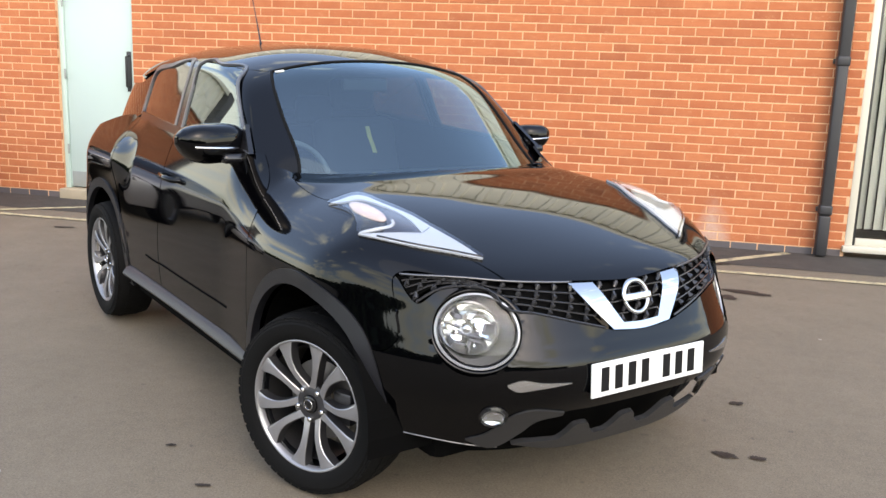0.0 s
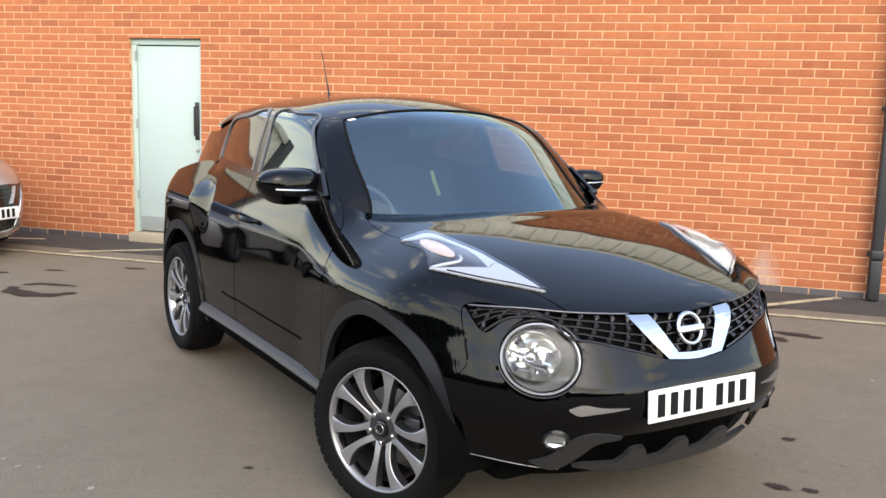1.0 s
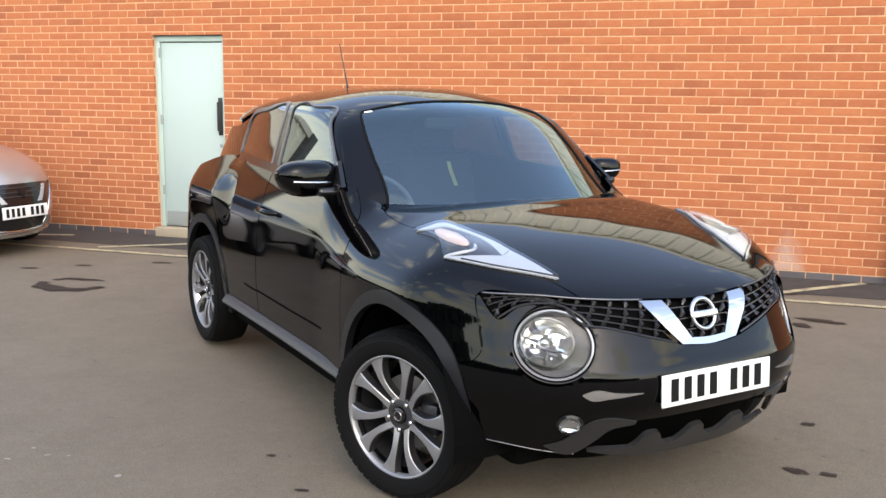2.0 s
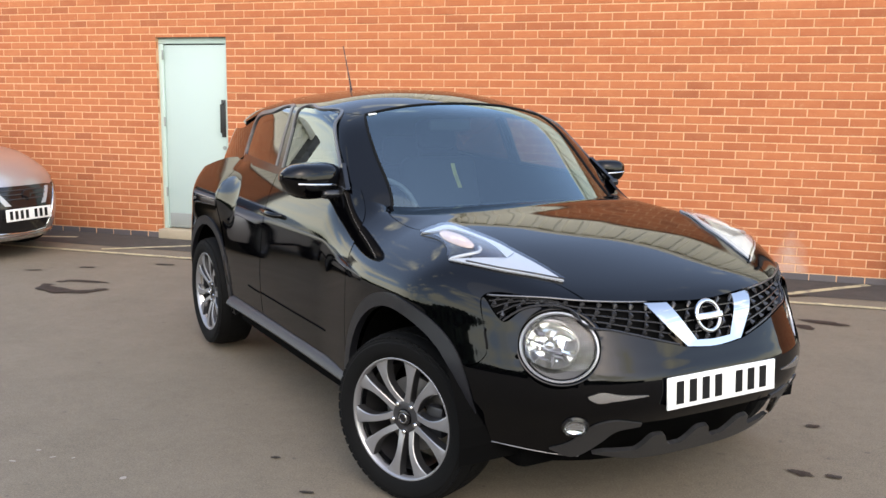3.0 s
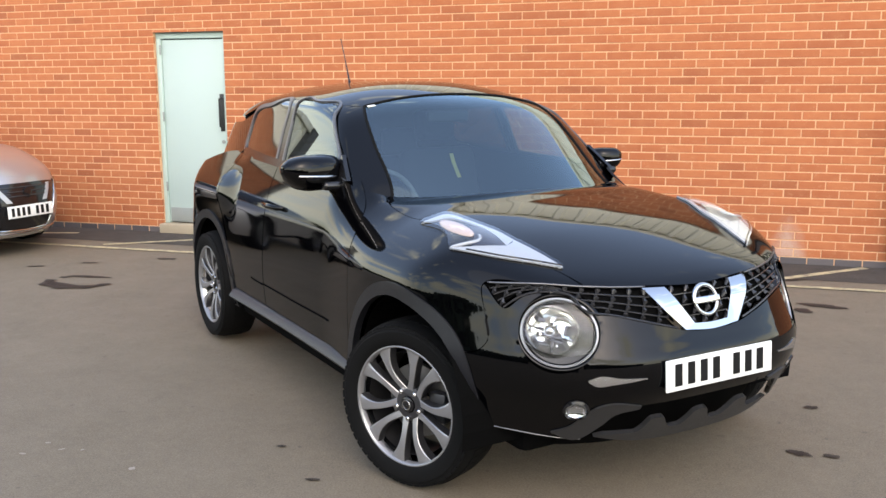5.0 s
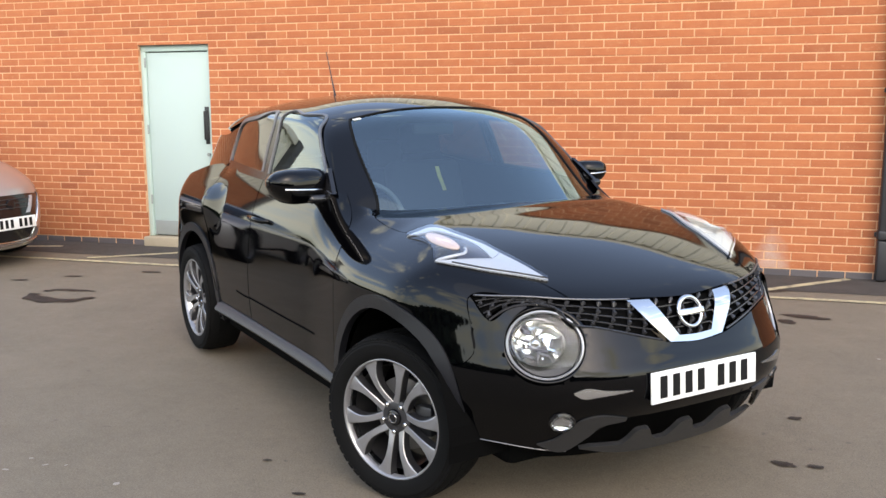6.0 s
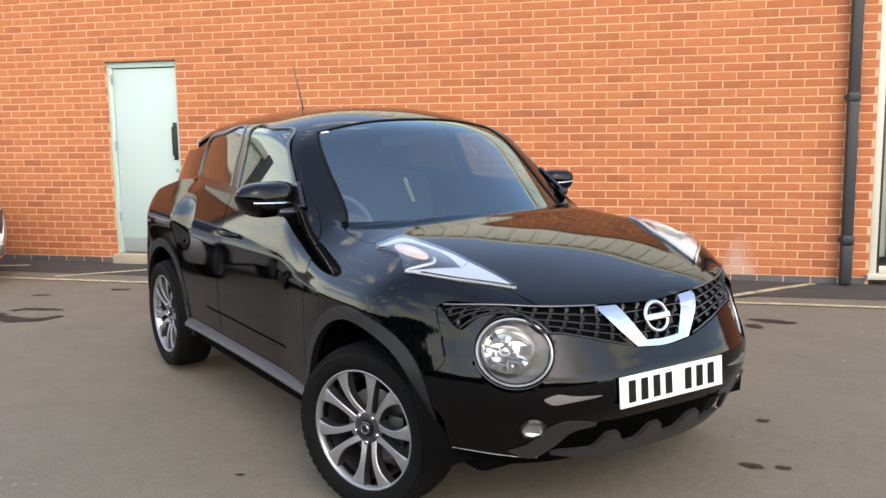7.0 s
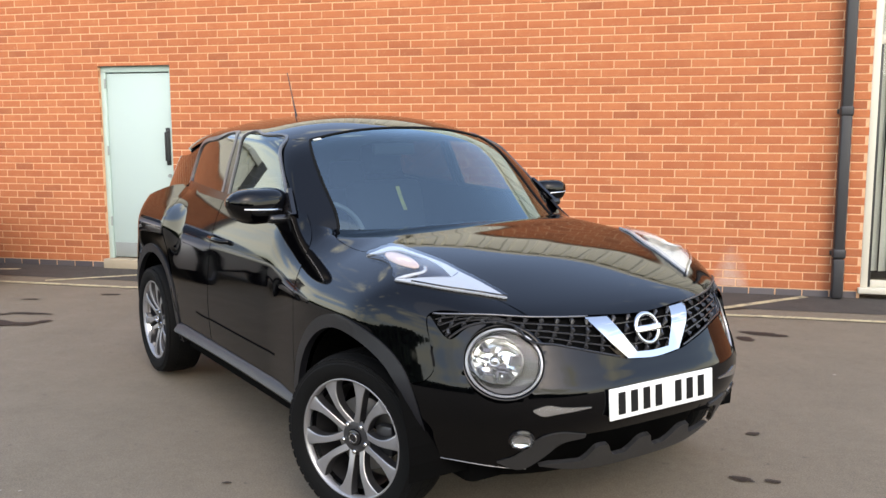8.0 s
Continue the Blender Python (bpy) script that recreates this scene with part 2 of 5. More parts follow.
WALL_Y = 4.693
flat_patch("pavement", [(-12.0, 3.98), (9, 3.98), (9, WALL_Y + 0.02), (-12.0, WALL_Y + 0.02)], 0.003, PATCH, "darker tarmac strip along the foot of the wall", "pavement")
for ends in ((-8.2, 3.62, 5.0, 3.70), ):
    flat_patch("road_marking", stripe(*ends, 0.075, 0.007), 0.007, LINE, "worn pale yellow line along the yard", "road marking")
for ends in ((-5.35, 3.78, -4.2, 4.62), (0.95, 3.86, 1.77, 4.64), (-8.05, 3.75, -6.1, 4.35)):
    flat_patch("road_marking", stripe(*ends, 0.075), 0.007, LINE, "worn pale yellow slanting bay line by the wall", "road marking")
STAINS = [(-4.42, 2.40, 0.17, 0.035, 0.05), (-4.60, 2.33, 0.06, 0.03, 0.6), (-5.17, 2.65, 0.07, 0.025, 0.3), (-4.83, 2.92, 0.08, 0.028, 0.3), (-4.28, 3.29, 0.09, 0.035, 0.2),
          (1.30, 3.04, 0.17, 0.05, -0.2), (1.16, 2.85, 0.07, 0.05, -0.9), (1.06, 0.75, 0.035, 0.022, 0.3), (0.974, 0.125, 0.05, 0.026, -0.3), (1.10, 0.131, 0.035, 0.02, 0.0),
          (-0.89, -0.73, 0.028, 0.010, 0.2), (-1.17, -0.455, 0.022, 0.010, 0.1), (1.05, 3.95, 0.18, 0.06, 0.1)]
for i, (x, y, rx, ry, turn) in enumerate(STAINS):
    flat_patch("stain", blob(x, y, rx, ry, i + 1.0, turn, 0.55 if i < 2 else 0.45), 0.004 + 0.0002 * i, STAIN, "dark damp stain on the tarmac" if i < 2 else "small dark spot on the tarmac", "stain", "")

# the largest stain has dried from its middle
crescent = [(-4.36 + 0.30 * math.cos(a) * (1 + 0.08 * math.sin(5 * a)), 2.15 + 0.21 * math.sin(a) * (1 + 0.10 * math.sin(7 * a))) for a in np.linspace(radians(168), radians(372), 26)]
crescent += [(-4.34 + 0.225 * math.cos(a) * (1 + 0.10 * math.sin(6 * a)), 2.19 + 0.105 * math.sin(a) * (1 + 0.2 * math.sin(4 * a))) for a in np.linspace(radians(368), radians(175), 22)]
flat_patch("stain", crescent, 0.0075, STAIN, "dark damp crescent stain on the tarmac", "stain", "")

CHIP = plain_paint("pale_chip", (0.30, 0.275, 0.24), 0.8, 0.1, 60)
CHIPS = [(-2.19, -0.853, 0.016, 0.007), (-2.173, -0.718, 0.011, 0.007), (-2.063, -0.763, 0.014, 0.006), (-1.975, -0.741, 0.010, 0.005), (-1.647, -0.847, 0.017, 0.012), (1.62, 2.0, 0.012, 0.010)]
for i, (x, y, rx, ry) in enumerate(CHIPS):
    flat_patch("paint_chip", blob(x, y, rx, ry, i + 31.0, 0.4 * i, 0.4, 14), 0.0035, CHIP, "small pale chip lying on the tarmac", "chip", "")

# ---- the building ----
COURSE, PITCH, ROW0, JOINT0 = 0.075, 0.225, 0.062, -0.165
WALL_L, WALL_R, WALL_TOP = -11.75, 9.0, 2.987
DOOR = (-5.269, -4.432, 2.125)
WINDOW = (2.22, 4.1, 2.95)
wall = tagged(new("wall_north"), "orange-red stretcher-bond brick wall with pale mortar", "wall", kind="structure")
FACE = WALL_Y + 0.005


def core(x0, x1, z0, z1):
    return boxed("mortar_core", (x0, FACE, z0), (x1, WALL_Y + 0.30, z1), MORTAR, wall, 0)


core(WALL_L, DOOR[0], -0.05, WALL_TOP)
core(DOOR[0], DOOR[1], DOOR[2], WALL_TOP)
core(DOOR[1], WINDOW[0], -0.05, WALL_TOP)
core(WINDOW[0], WINDOW[1], WINDOW[2], WALL_TOP)
core(WINDOW[1], WALL_R, -0.05, WALL_TOP)


def brick_verts(w, h, d=0.03, e=0.003):
    """A brick's outer shell: front face with eased edges and four returns."""
    v, f = [], []
    for inset, y in ((0, d), (0, e), (e, 0)):
        v += [(inset, y, inset), (w - inset, y, inset), (w - inset, y, h - inset), (inset, y, h - inset)]
    f.append((8, 9, 10, 11))
    for k in range(4):
        n = (k + 1) % 4
        f += [(k, n, 4 + n, 4 + k), (4 + k, 4 + n, 8 + n, 8 + k)]
    return v, f


def clear_spans(x0, x1, z):
    """A course's stretch x0 to x1, less the openings."""
    spans = [(x0, x1)]
    for a, b, top in (DOOR, WINDOW):
        if z < top:
            spans = [s for lo, hi in spans for s in ((lo, min(hi, a)), (max(lo, b), hi)) if s[1] - s[0] > 0.02]
    return spans


BRICK_SPOTS, rest_v, rest_f = [], [], []
plinth_v, plinth_f = [], []
rng = random.Random(4)
row = -1
while ROW0 + (row + 1) * COURSE < WALL_TOP + 0.01:
    z = ROW0 + row * COURSE + 0.005 if row >= 0 else -0.01
    h = COURSE - 0.010 if row >= 0 else ROW0 + 0.005
    shift = JOINT0 + (0.5 * PITCH if row % 2 else 0.0)
    k = math.floor((WALL_L - shift) / PITCH)
    while shift + k * PITCH < WALL_R:
        a, b = shift + k * PITCH + 0.005, shift + (k + 1) * PITCH - 0.005
        for lo, hi in clear_spans(max(a, WALL_L), min(b, WALL_R), z + 0.02):
            full = hi - lo > PITCH - 0.012
            if row >= 0 and full and -0.52 < a < 1.75 and row < 29:
                BRICK_SPOTS.append((lo, WALL_Y + rng.uniform(-0.0015, 0.0015), z))
            else:
                dx, dz = rng.uniform(-0.0016, 0.0016), rng.uniform(-0.0014, 0.0014)
                v, f = brick_verts(hi - lo + dx, h + dz)
                tv, tf = (rest_v, rest_f) if row >= 0 else (plinth_v, plinth_f)
                n0 = len(tv)
                dy = rng.uniform(-0.0015, 0.0015)
                tv += [(x + lo, y + WALL_Y + dy, zz + z) for x, y, zz in v]
                tf += [tuple(n0 + q for q in face) for face in f]
        k += 1
    row += 1
# thin cut course over the door
for k in range(4):
    lo, hi = DOOR[0] + 0.21 * k + 0.004, DOOR[0] + 0.21 * (k + 1) - 0.004
    v, f = brick_verts(min(hi, DOOR[1]) - lo, 0.028)
    n0 = len(rest_v)
    rest_v += [(x + lo, y + WALL_Y, zz + DOOR[2] + 0.003) for x, y, zz in v]
    rest_f += [tuple(n0 + q for q in face) for face in f]
tagged(mesh_object("brickwork", rest_v, rest_f, BRICK, wall), kind="stuff")
tagged(mesh_object("plinth_course", plinth_v, plinth_f, PLINTH, wall, "dark blue-grey engineering brick course at the foot"), kind="stuff")

# cream ribbed cladding and roof above the brickwork
clad = tagged(new("wall_upper"), "cream profiled metal cladding above the brickwork", "wall", kind="structure")
CLAD_TOP = 3.62
cv, cf = [], []
x, k = WALL_L, 0
while x < WALL_R:
    for dx, dy in ((0, 0), (0.09, 0), (0.115, -0.035), (0.185, -0.035), (0.21, 0)):
        cv += [(x + dx, WALL_Y + 0.03 + dy, WALL_TOP + 0.02), (x + dx, WALL_Y + 0.03 + dy, CLAD_TOP)]
    x += 0.25
cf = [(2 * i, 2 * i + 2, 2 * i + 3, 2 * i + 1) for i in range(len(cv) // 2 - 1)]
mesh_object("cladding_sheet", cv, cf, CREAM, clad)
boxed("drip_flashing", (WALL_L, WALL_Y - 0.05, WALL_TOP - 0.02), (WALL_R, WALL_Y + 0.3, WALL_TOP + 0.02), CREAM, clad, 0.004)
boxed("eaves_trim", (WALL_L, WALL_Y - 0.04, CLAD_TOP), (WALL_R, WALL_Y + 0.3, CLAD_TOP + 0.12), CREAM, clad, 0.004)
tagged(boxed("roof", (WALL_L, WALL_Y + 0.04, CLAD_TOP - 0.1), (WALL_R, 16, CLAD_TOP + 0.02), ROOFING, None, 0), "flat grey felt roof of the building", "roof", kind="structure")
tagged(boxed("wall_west", (WALL_L, WALL_Y + 0.31, -0.05), (WALL_L + 0.25, 16, CLAD_TOP - 0.11), MORTAR, None, 0), "plain end wall of the building", "wall", kind="structure")
boxed("corner_flashing", (WALL_L - 0.30, WALL_Y - 0.08, -0.02), (WALL_L, WALL_Y + 0.3, CLAD_TOP + 0.12), ROOFING, clad, 0.01, "dark metal flashing at the building's corner")
tagged(boxed("wall_inner", (WALL_L + 0.3, WALL_Y + 1.6, -0.05), (WALL_R, WALL_Y + 1.7, CLAD_TOP - 0.11), DARK, None, 0), "dark plain wall inside the building", "wall", kind="structure")

# steel door
door = tagged(new("door_1"), "pale green-grey painted steel door, closed, in a shallow reveal", "door", kind="structure")
dl, dr, dt = DOOR
FY = WALL_Y + 0.045
boxed("door_frame_jamb", (dl, FY, 0.10), (dl + 0.055, FY + 0.07, dt - 0.06), FRAME_PAINT, door)
boxed("door_frame_jamb", (dr - 0.04, FY, 0.10), (dr, FY + 0.07, dt - 0.06), FRAME_PAINT, door)
boxed("door_frame_head", (dl, FY, dt - 0.06), (dr, FY + 0.07, dt - 0.002), FRAME_PAINT, door)
boxed("door_leaf", (dl + 0.058, FY + 0.02, 0.112), (dr - 0.043, FY + 0.065, dt - 0.072), DOOR_PAINT, door, 0.003)
boxed("kick_plate", (dl + 0.07, FY + 0.015, 0.115), (dr - 0.055, FY + 0.0205, 0.27), KICK, door, 0.001, "dull grey metal kick plate")
pull = box(bmesh.new(), (dr - 0.105, FY + 0.012, 1.10), (dr - 0.055, FY + 0.0205, 1.49), 0.003, 2)
part("pull_plate", pull, BLACK_IRON, door, "black iron pull plate", 40)
tube_bm = tube(bmesh.new(), [(dr - 0.08, FY + 0.015, 1.14), (dr - 0.08, FY - 0.035, 1.15), (dr - 0.08, FY - 0.035, 1.44), (dr - 0.08, FY + 0.015, 1.45)], 0.011)
part("pull_handle", tube_bm, BLACK_IRON, door, "black bar handle", 50)
part("lock_cylinder", lathe(bmesh.new(), [(0.0, -0.008), (0.02, -0.008), (0.02, 0.02)], 20, "Y", (dr - 0.075, FY + 0.015, 0.99)), KICK, door, "small steel lock", 40)
for hz in (0.45, 1.2, 1.9):
    boxed("hinge", (dl + 0.045, FY - 0.012, hz), (dl + 0.063, FY + 0.002, hz + 0.1), KICK, door, 0.003)
# black strip stands in for the shade under the head of the reveal
boxed("soffit_shadow_strip", (dl, WALL_Y + 0.004, dt - 0.001), (dr, FY + 0.07, dt + 0.003), BLACK_IRON, door, 0)
tagged(boxed("door_step", (dl - 0.01, WALL_Y - 0.06, -0.02), (dr + 0.03, FY + 0.13, 0.10), CONCRETE, None, 0.008), "worn pale concrete door step", "step", kind="structure")
boxed("door_backing", (dl, FY + 0.08, 0.1), (dr, FY + 0.12, dt), DARK, door, 0)

# glazed front at the end of the brickwork
glaz = Mat("window_glass", (1, 1, 1), 0.02, Transmission_Weight=1.0, IOR=1.45).m
win = tagged(new("window_1"), "tall cream-framed window with vertical blinds behind the glass", "window", kind="structure")
wx0, wx1, wt = WINDOW
boxed("window_frame", (wx0, WALL_Y + 0.0, 0.10), (wx0 + 0.06, WALL_Y + 0.09, wt), UPVC, win, 0.006)
boxed("window_frame", (wx1 - 0.06, WALL_Y + 0.0, 0.10), (wx1, WALL_Y + 0.09, wt), UPVC, win, 0.006)
boxed("transom", (wx0 + 0.06, WALL_Y + 0.01, 2.18), (wx1 - 0.06, WALL_Y + 0.09, 2.26), UPVC, win, 0.006)
boxed("window_head", (wx0 + 0.06, WALL_Y + 0.0, wt - 0.06), (wx1 - 0.06, WALL_Y + 0.09, wt), UPVC, win, 0.006)
boxed("window_sill", (wx0 - 0.02, WALL_Y - 0.05, 0.05), (wx1 + 0.02, WALL_Y + 0.12, 0.10), UPVC, win, 0.008)
boxed("gasket", (wx0 + 0.06, WALL_Y + 0.03, 0.10), (wx0 + 0.085, WALL_Y + 0.08, 2.18), BLACK_IRON, win, 0.002)
for z0, z1 in ((0.10, 2.18), (2.26, wt - 0.06)):
    pane = boxed("pane", (wx0 + 0.085, WALL_Y + 0.05, z0), (wx1 - 0.06, WALL_Y + 0.056, z1), glaz, win, 0)
    pane.visible_shadow = False
boxed("bottom_rail", (wx0 + 0.085, WALL_Y + 0.02, 0.10), (wx1 - 0.06, WALL_Y + 0.085, 0.16), UPVC, win, 0.004)
blinds = thing("vertical_blind", (wx0, WALL_Y + 0.2, 0), "pale grey-green vertical fabric blind hanging behind glass", "blind")
n = 0
x = 0.13
while x < wx1 - wx0 - 0.1:
    ob = boxed("blind_slat", (-0.043, -0.0015, 0.22), (0.043, 0.0015, 2.75), BLIND, blinds, 0)
    ob.matrix_local = pose(x, 0, 0, 0, 0, 28 + 6 * math.sin(n * 1.7))
    x += 0.078
    n += 1
boxed("headrail", (0.07, -0.03, 2.75), (wx1 - wx0 - 0.06, 0.03, 2.80), UPVC, blinds, 0.003)

# rainwater pipe
pipe = thing("downpipe", (2.02, WALL_Y, 0), "dark grey square rainwater downpipe with wall brackets", "downpipe")
boxed("pipe_length", (-0.045, -0.125, 0.36), (0.045, -0.035, 1.60), PIPE_GREY, pipe, 0.018, seg=3)
boxed("pipe_length", (-0.045, -0.125, 1.602), (0.045, -0.035, WALL_TOP - 0.05), PIPE_GREY, pipe, 0.018, seg=3)
boxed("pipe_shoe", (-0.047, -0.128, 0.012), (0.047, -0.033, 0.358), PIPE_GREY, pipe, 0.016, seg=3)
for hz in (0.36, 1.58, 2.95):
    boxed("pipe_socket", (-0.053, -0.133, hz), (0.053, -0.027, hz + 0.085), PIPE_GREY, pipe, 0.018, seg=3)
    boxed("bracket", (-0.066, -0.04, hz + 0.02), (0.066, -0.002, hz + 0.06), PIPE_GREY, pipe, 0.008)

# ---- the black car ----
def dull(material, sheen):
    material.node_tree.nodes["Principled BSDF"].inputs["Specular IOR Level"].default_value = sheen
    return material


def glass_material(name, tint, ior=1.5, coating=2.3, film=(1, 1, 1), haze=0.0):
    """Thin car glass: tinted see-through with a mirror gloss that grows at grazing angles."""
    m = Mat(name)
    clear, gloss, edge, mixer = m.node("BsdfTransparent"), m.node("BsdfGlossy"), m.node("LayerWeight", Blend=0.5), m.node("MixShader")
    clear.inputs["Color"].default_value = (*tint, 1)
    gloss.inputs["Roughness"].default_value = haze
    head_on = ((ior - 1) / (ior + 1)) ** 2 * coating
    grow = m.math("POWER", edge.outputs["Facing"], 4.2)
    m.l.new(m.math("ADD", m.math("MULTIPLY", grow, 1 - head_on), head_on), mixer.inputs[0])
    gloss.inputs["Color"].default_value = (*film, 1)
    m.l.new(clear.outputs["BSDF"], mixer.inputs[1])
    m.l.new(gloss.outputs["BSDF"], mixer.inputs[2])
    m.l.new(mixer.outputs["Shader"], m.n["Material Output"].inputs["Surface"])
    return m.m


PAINT = Mat("black_car_paint", (0.0006, 0.0006, 0.0009), 0.4, Specular_IOR_Level=0.0, Coat_Weight=1.0, Coat_Roughness=0.04, Coat_IOR=1.36).m
TRIM = dull(plain_paint("grey_plastic_trim", (0.012, 0.013, 0.018), 0.28, 0.15, 30), 0.25)
LIP_GREY = plain_paint("lip_plastic", (0.022, 0.022, 0.023), 0.34, 0.15, 30)
ARCH_TRIM = dull(plain_paint("arch_plastic", (0.010, 0.0105, 0.013), 0.36, 0.15, 30), 0.36)
GLOSS_BLACK = Mat("gloss_black_plastic", (0.008, 0.008, 0.009), 0.12).m
GRILLE_BLACK = Mat("grille_plastic", (0.028, 0.028, 0.030), 0.22).m
RUBBER = dull(plain_paint("tyre_rubber", (0.0055, 0.0055, 0.0055), 0.75, 0.2, 40), 0.1)
CHROME = Mat("chrome", (0.56, 0.57, 0.58), 0.06, 1.0).m
SATIN = Mat("satin_silver", (0.62, 0.62, 0.63), 0.25, 1.0).m
ALLOY = Mat("machined_alloy", (0.30, 0.30, 0.31), 0.32, 0.65).m
BEZEL = Mat("bezel_silver", (0.36, 0.37, 0.39), 0.3, 0.4).m
ALLOY_DARK = Mat("dark_alloy", (0.07, 0.07, 0.075), 0.4, 0.8).m
RIM_GREY = Mat("rim_grey", (0.16, 0.16, 0.165), 0.35, 0.9).m
LAMP_GREY = Mat("lamp_bowl_grey", (0.07, 0.07, 0.085), 0.3, 0.6).m
STEEL = Mat("brake_steel", (0.35, 0.34, 0.33), 0.4, 1.0).m
REFLECTOR = Mat("lamp_reflector", (0.93, 0.93, 0.88), 0.14, 1.0).m
LENS = glass_material("lamp_lens", (0.95, 0.96, 0.97), 1.33, 0.9)
WINDSCREEN = glass_material("windscreen_glass", (0.42, 0.54, 0.58), 1.52, 3.5, (0.74, 0.93, 1.0))
SIDE_GLASS = glass_material("side_glass", (0.35, 0.40, 0.40), 1.52, 1.3, (0.86, 0.96, 1.0))
PRIVACY = glass_material("privacy_glass", (0.06, 0.065, 0.07), 1.52, haze=0.045)
WHITE_LENS = Mat("frosted_lens", (0.36, 0.375, 0.39), 0.22, Coat_Weight=1.0, Coat_Roughness=0.03).m
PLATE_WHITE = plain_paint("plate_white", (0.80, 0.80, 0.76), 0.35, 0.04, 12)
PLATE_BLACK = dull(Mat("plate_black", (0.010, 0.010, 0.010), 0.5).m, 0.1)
WHEEL_GREY = plain_paint("steering_leather", (0.20, 0.20, 0.20), 0.5, 0.1)
FABRIC = plain_paint("seat_fabric", (0.035, 0.035, 0.038), 0.9, 0.2, 40)
CABIN = plain_paint("cabin_plastic", (0.03, 0.03, 0.032), 0.6, 0.15, 30)
YELLOW_TAPE = plain_paint("yellow_ribbon", (0.72, 0.60, 0.16), 0.6, 0.1)
INNER = dull(plain_paint("inner_body_black", (0.003, 0.003, 0.003), 0.8, 0.1), 0.02)


def spline(keys):
    """A smooth curve through (x, value) keys."""
    keys = sorted(keys)
    xs, ys = np.array([k[0] for k in keys], float), np.array([k[1] for k in keys], float)
    d = np.diff(ys) / np.diff(xs)
    m = np.concatenate(([d[0]], (d[1:] + d[:-1]) / 2, [d[-1]]))

    def value(x):
        x = np.clip(np.asarray(x, float), xs[0], xs[-1])
        i = np.clip(np.searchsorted(xs, x) - 1, 0, len(xs) - 2)
        h = xs[i + 1] - xs[i]
        t = (x - xs[i]) / h
        return ((2 * t**3 - 3 * t**2 + 1) * ys[i] + (t**3 - 2 * t**2 + t) * h * m[i] + (-2 * t**3 + 3 * t**2) * ys[i + 1] + (t**3 - t**2) * h * m[i + 1])

    return value


def step(a, b, x):
    t = np.clip((x - a) / (b - a), 0, 1)
    return t * t * (3 - 2 * t)


def blend(k, *parts):
    """The smooth maximum of several signed distances."""
    top = np.maximum.reduce(parts)
    return top + k * np.log(sum(np.exp((q - top) / k) for q in parts))


# car axes: x ahead of the front axle, y to the car's left, z up from the ground
HOOD_Z = spline([(-3.05, 1.02), (-2.8, 1.10), (-2.2, 1.16), (-0.95, 1.13), (-0.6, 1.085), (-0.4, 1.0709), (-0.22, 1.0872), (-0.08, 1.0677), (0.1, 1.0400), (0.3, 1.0010), (0.5, 0.9470), (0.65, 0.8965), (0.75, 0.855), (0.86, 0.78)])
NOSE_X = spline([(0.15, 0.62), (0.29, 0.715), (0.36, 0.755), (0.44, 0.80), (0.52, 0.842), (0.62, 0.845), (0.68, 0.822), (0.76, 0.788), (0.84, 0.758), (0.9, 0.72), (1.0, 0.62), (1.2, 0.4)])
TAIL_X = spline([(0.2, -3.18), (0.4, -3.26), (0.7, -3.27), (0.9, -3.18), (1.05, -3.10), (1.2, -3.02)])
ROOF_Z = spline([(-0.5, 1.34), (-0.7, 1.43), (-0.95, 1.502), (-1.1, 1.537), (-1.2, 1.554), (-1.3, 1.564), (-1.45, 1.569), (-1.8, 1.567), (-2.1, 1.550), (-2.4, 1.508), (-2.65, 1.44), (-2.95, 1.32), (-3.2, 1.20)])


def lower_body(x, y, z, lid=0.0):
    s = np.abs(y)
    ridge = 0.015 * step(-0.75, -0.2, x) * (1 - step(0.25, 0.6, x)) * np.exp(-((s - 0.70 + 0.15 * step(0.1, 0.6, x)) / 0.09) ** 2)
    crown = (0.0274 + 0.093 * step(-0.1, 0.6, x)) * s**2 * step(-0.9, -0.5, x)
    scuttle = 0.085 * (1 - step(-0.64, -0.44, x)) * step(0.56, 0.74, s)
    top = z - (HOOD_Z(x) - crown + ridge + scuttle + lid)
    high = np.maximum(0, z - 0.86)
    mid = 0.838 - 0.9 * high**2 + 0.019 * np.sin((z - 0.35) * 6.0)
    wf, wr = step(-0.75, -0.15, x), 1 - step(-2.25, -1.95, x)
    front = 0.888 - 4.3 * np.maximum(0, z - 0.80) ** 2
    rear = 0.852 - 1.05 * np.maximum(0, z - 0.78) ** 2 + 0.020 * np.exp(-(((z - 0.90) / 0.085) ** 2)) + 0.040 * np.exp(-(((z - 1.0) / 0.10) ** 2))
    width = mid * (1 - wf) * (1 - wr) + front * wf + rear * wr - 0.9 * np.maximum(0, 0.42 - z) ** 2
    nose = NOSE_X(z) - 0.863 * np.maximum(s, 1e-6) ** 3.3
    tail = TAIL_X(z) + 0.62 * np.maximum(s, 1e-6) ** 3.0
    return blend(0.028, top, s - width, (x - nose) * 0.9, (tail - x) * 0.9)


def side_body(x, y, z):
    """The body's flanks, carried on above the belt."""
    return lower_body(x, y, z, 0.4)


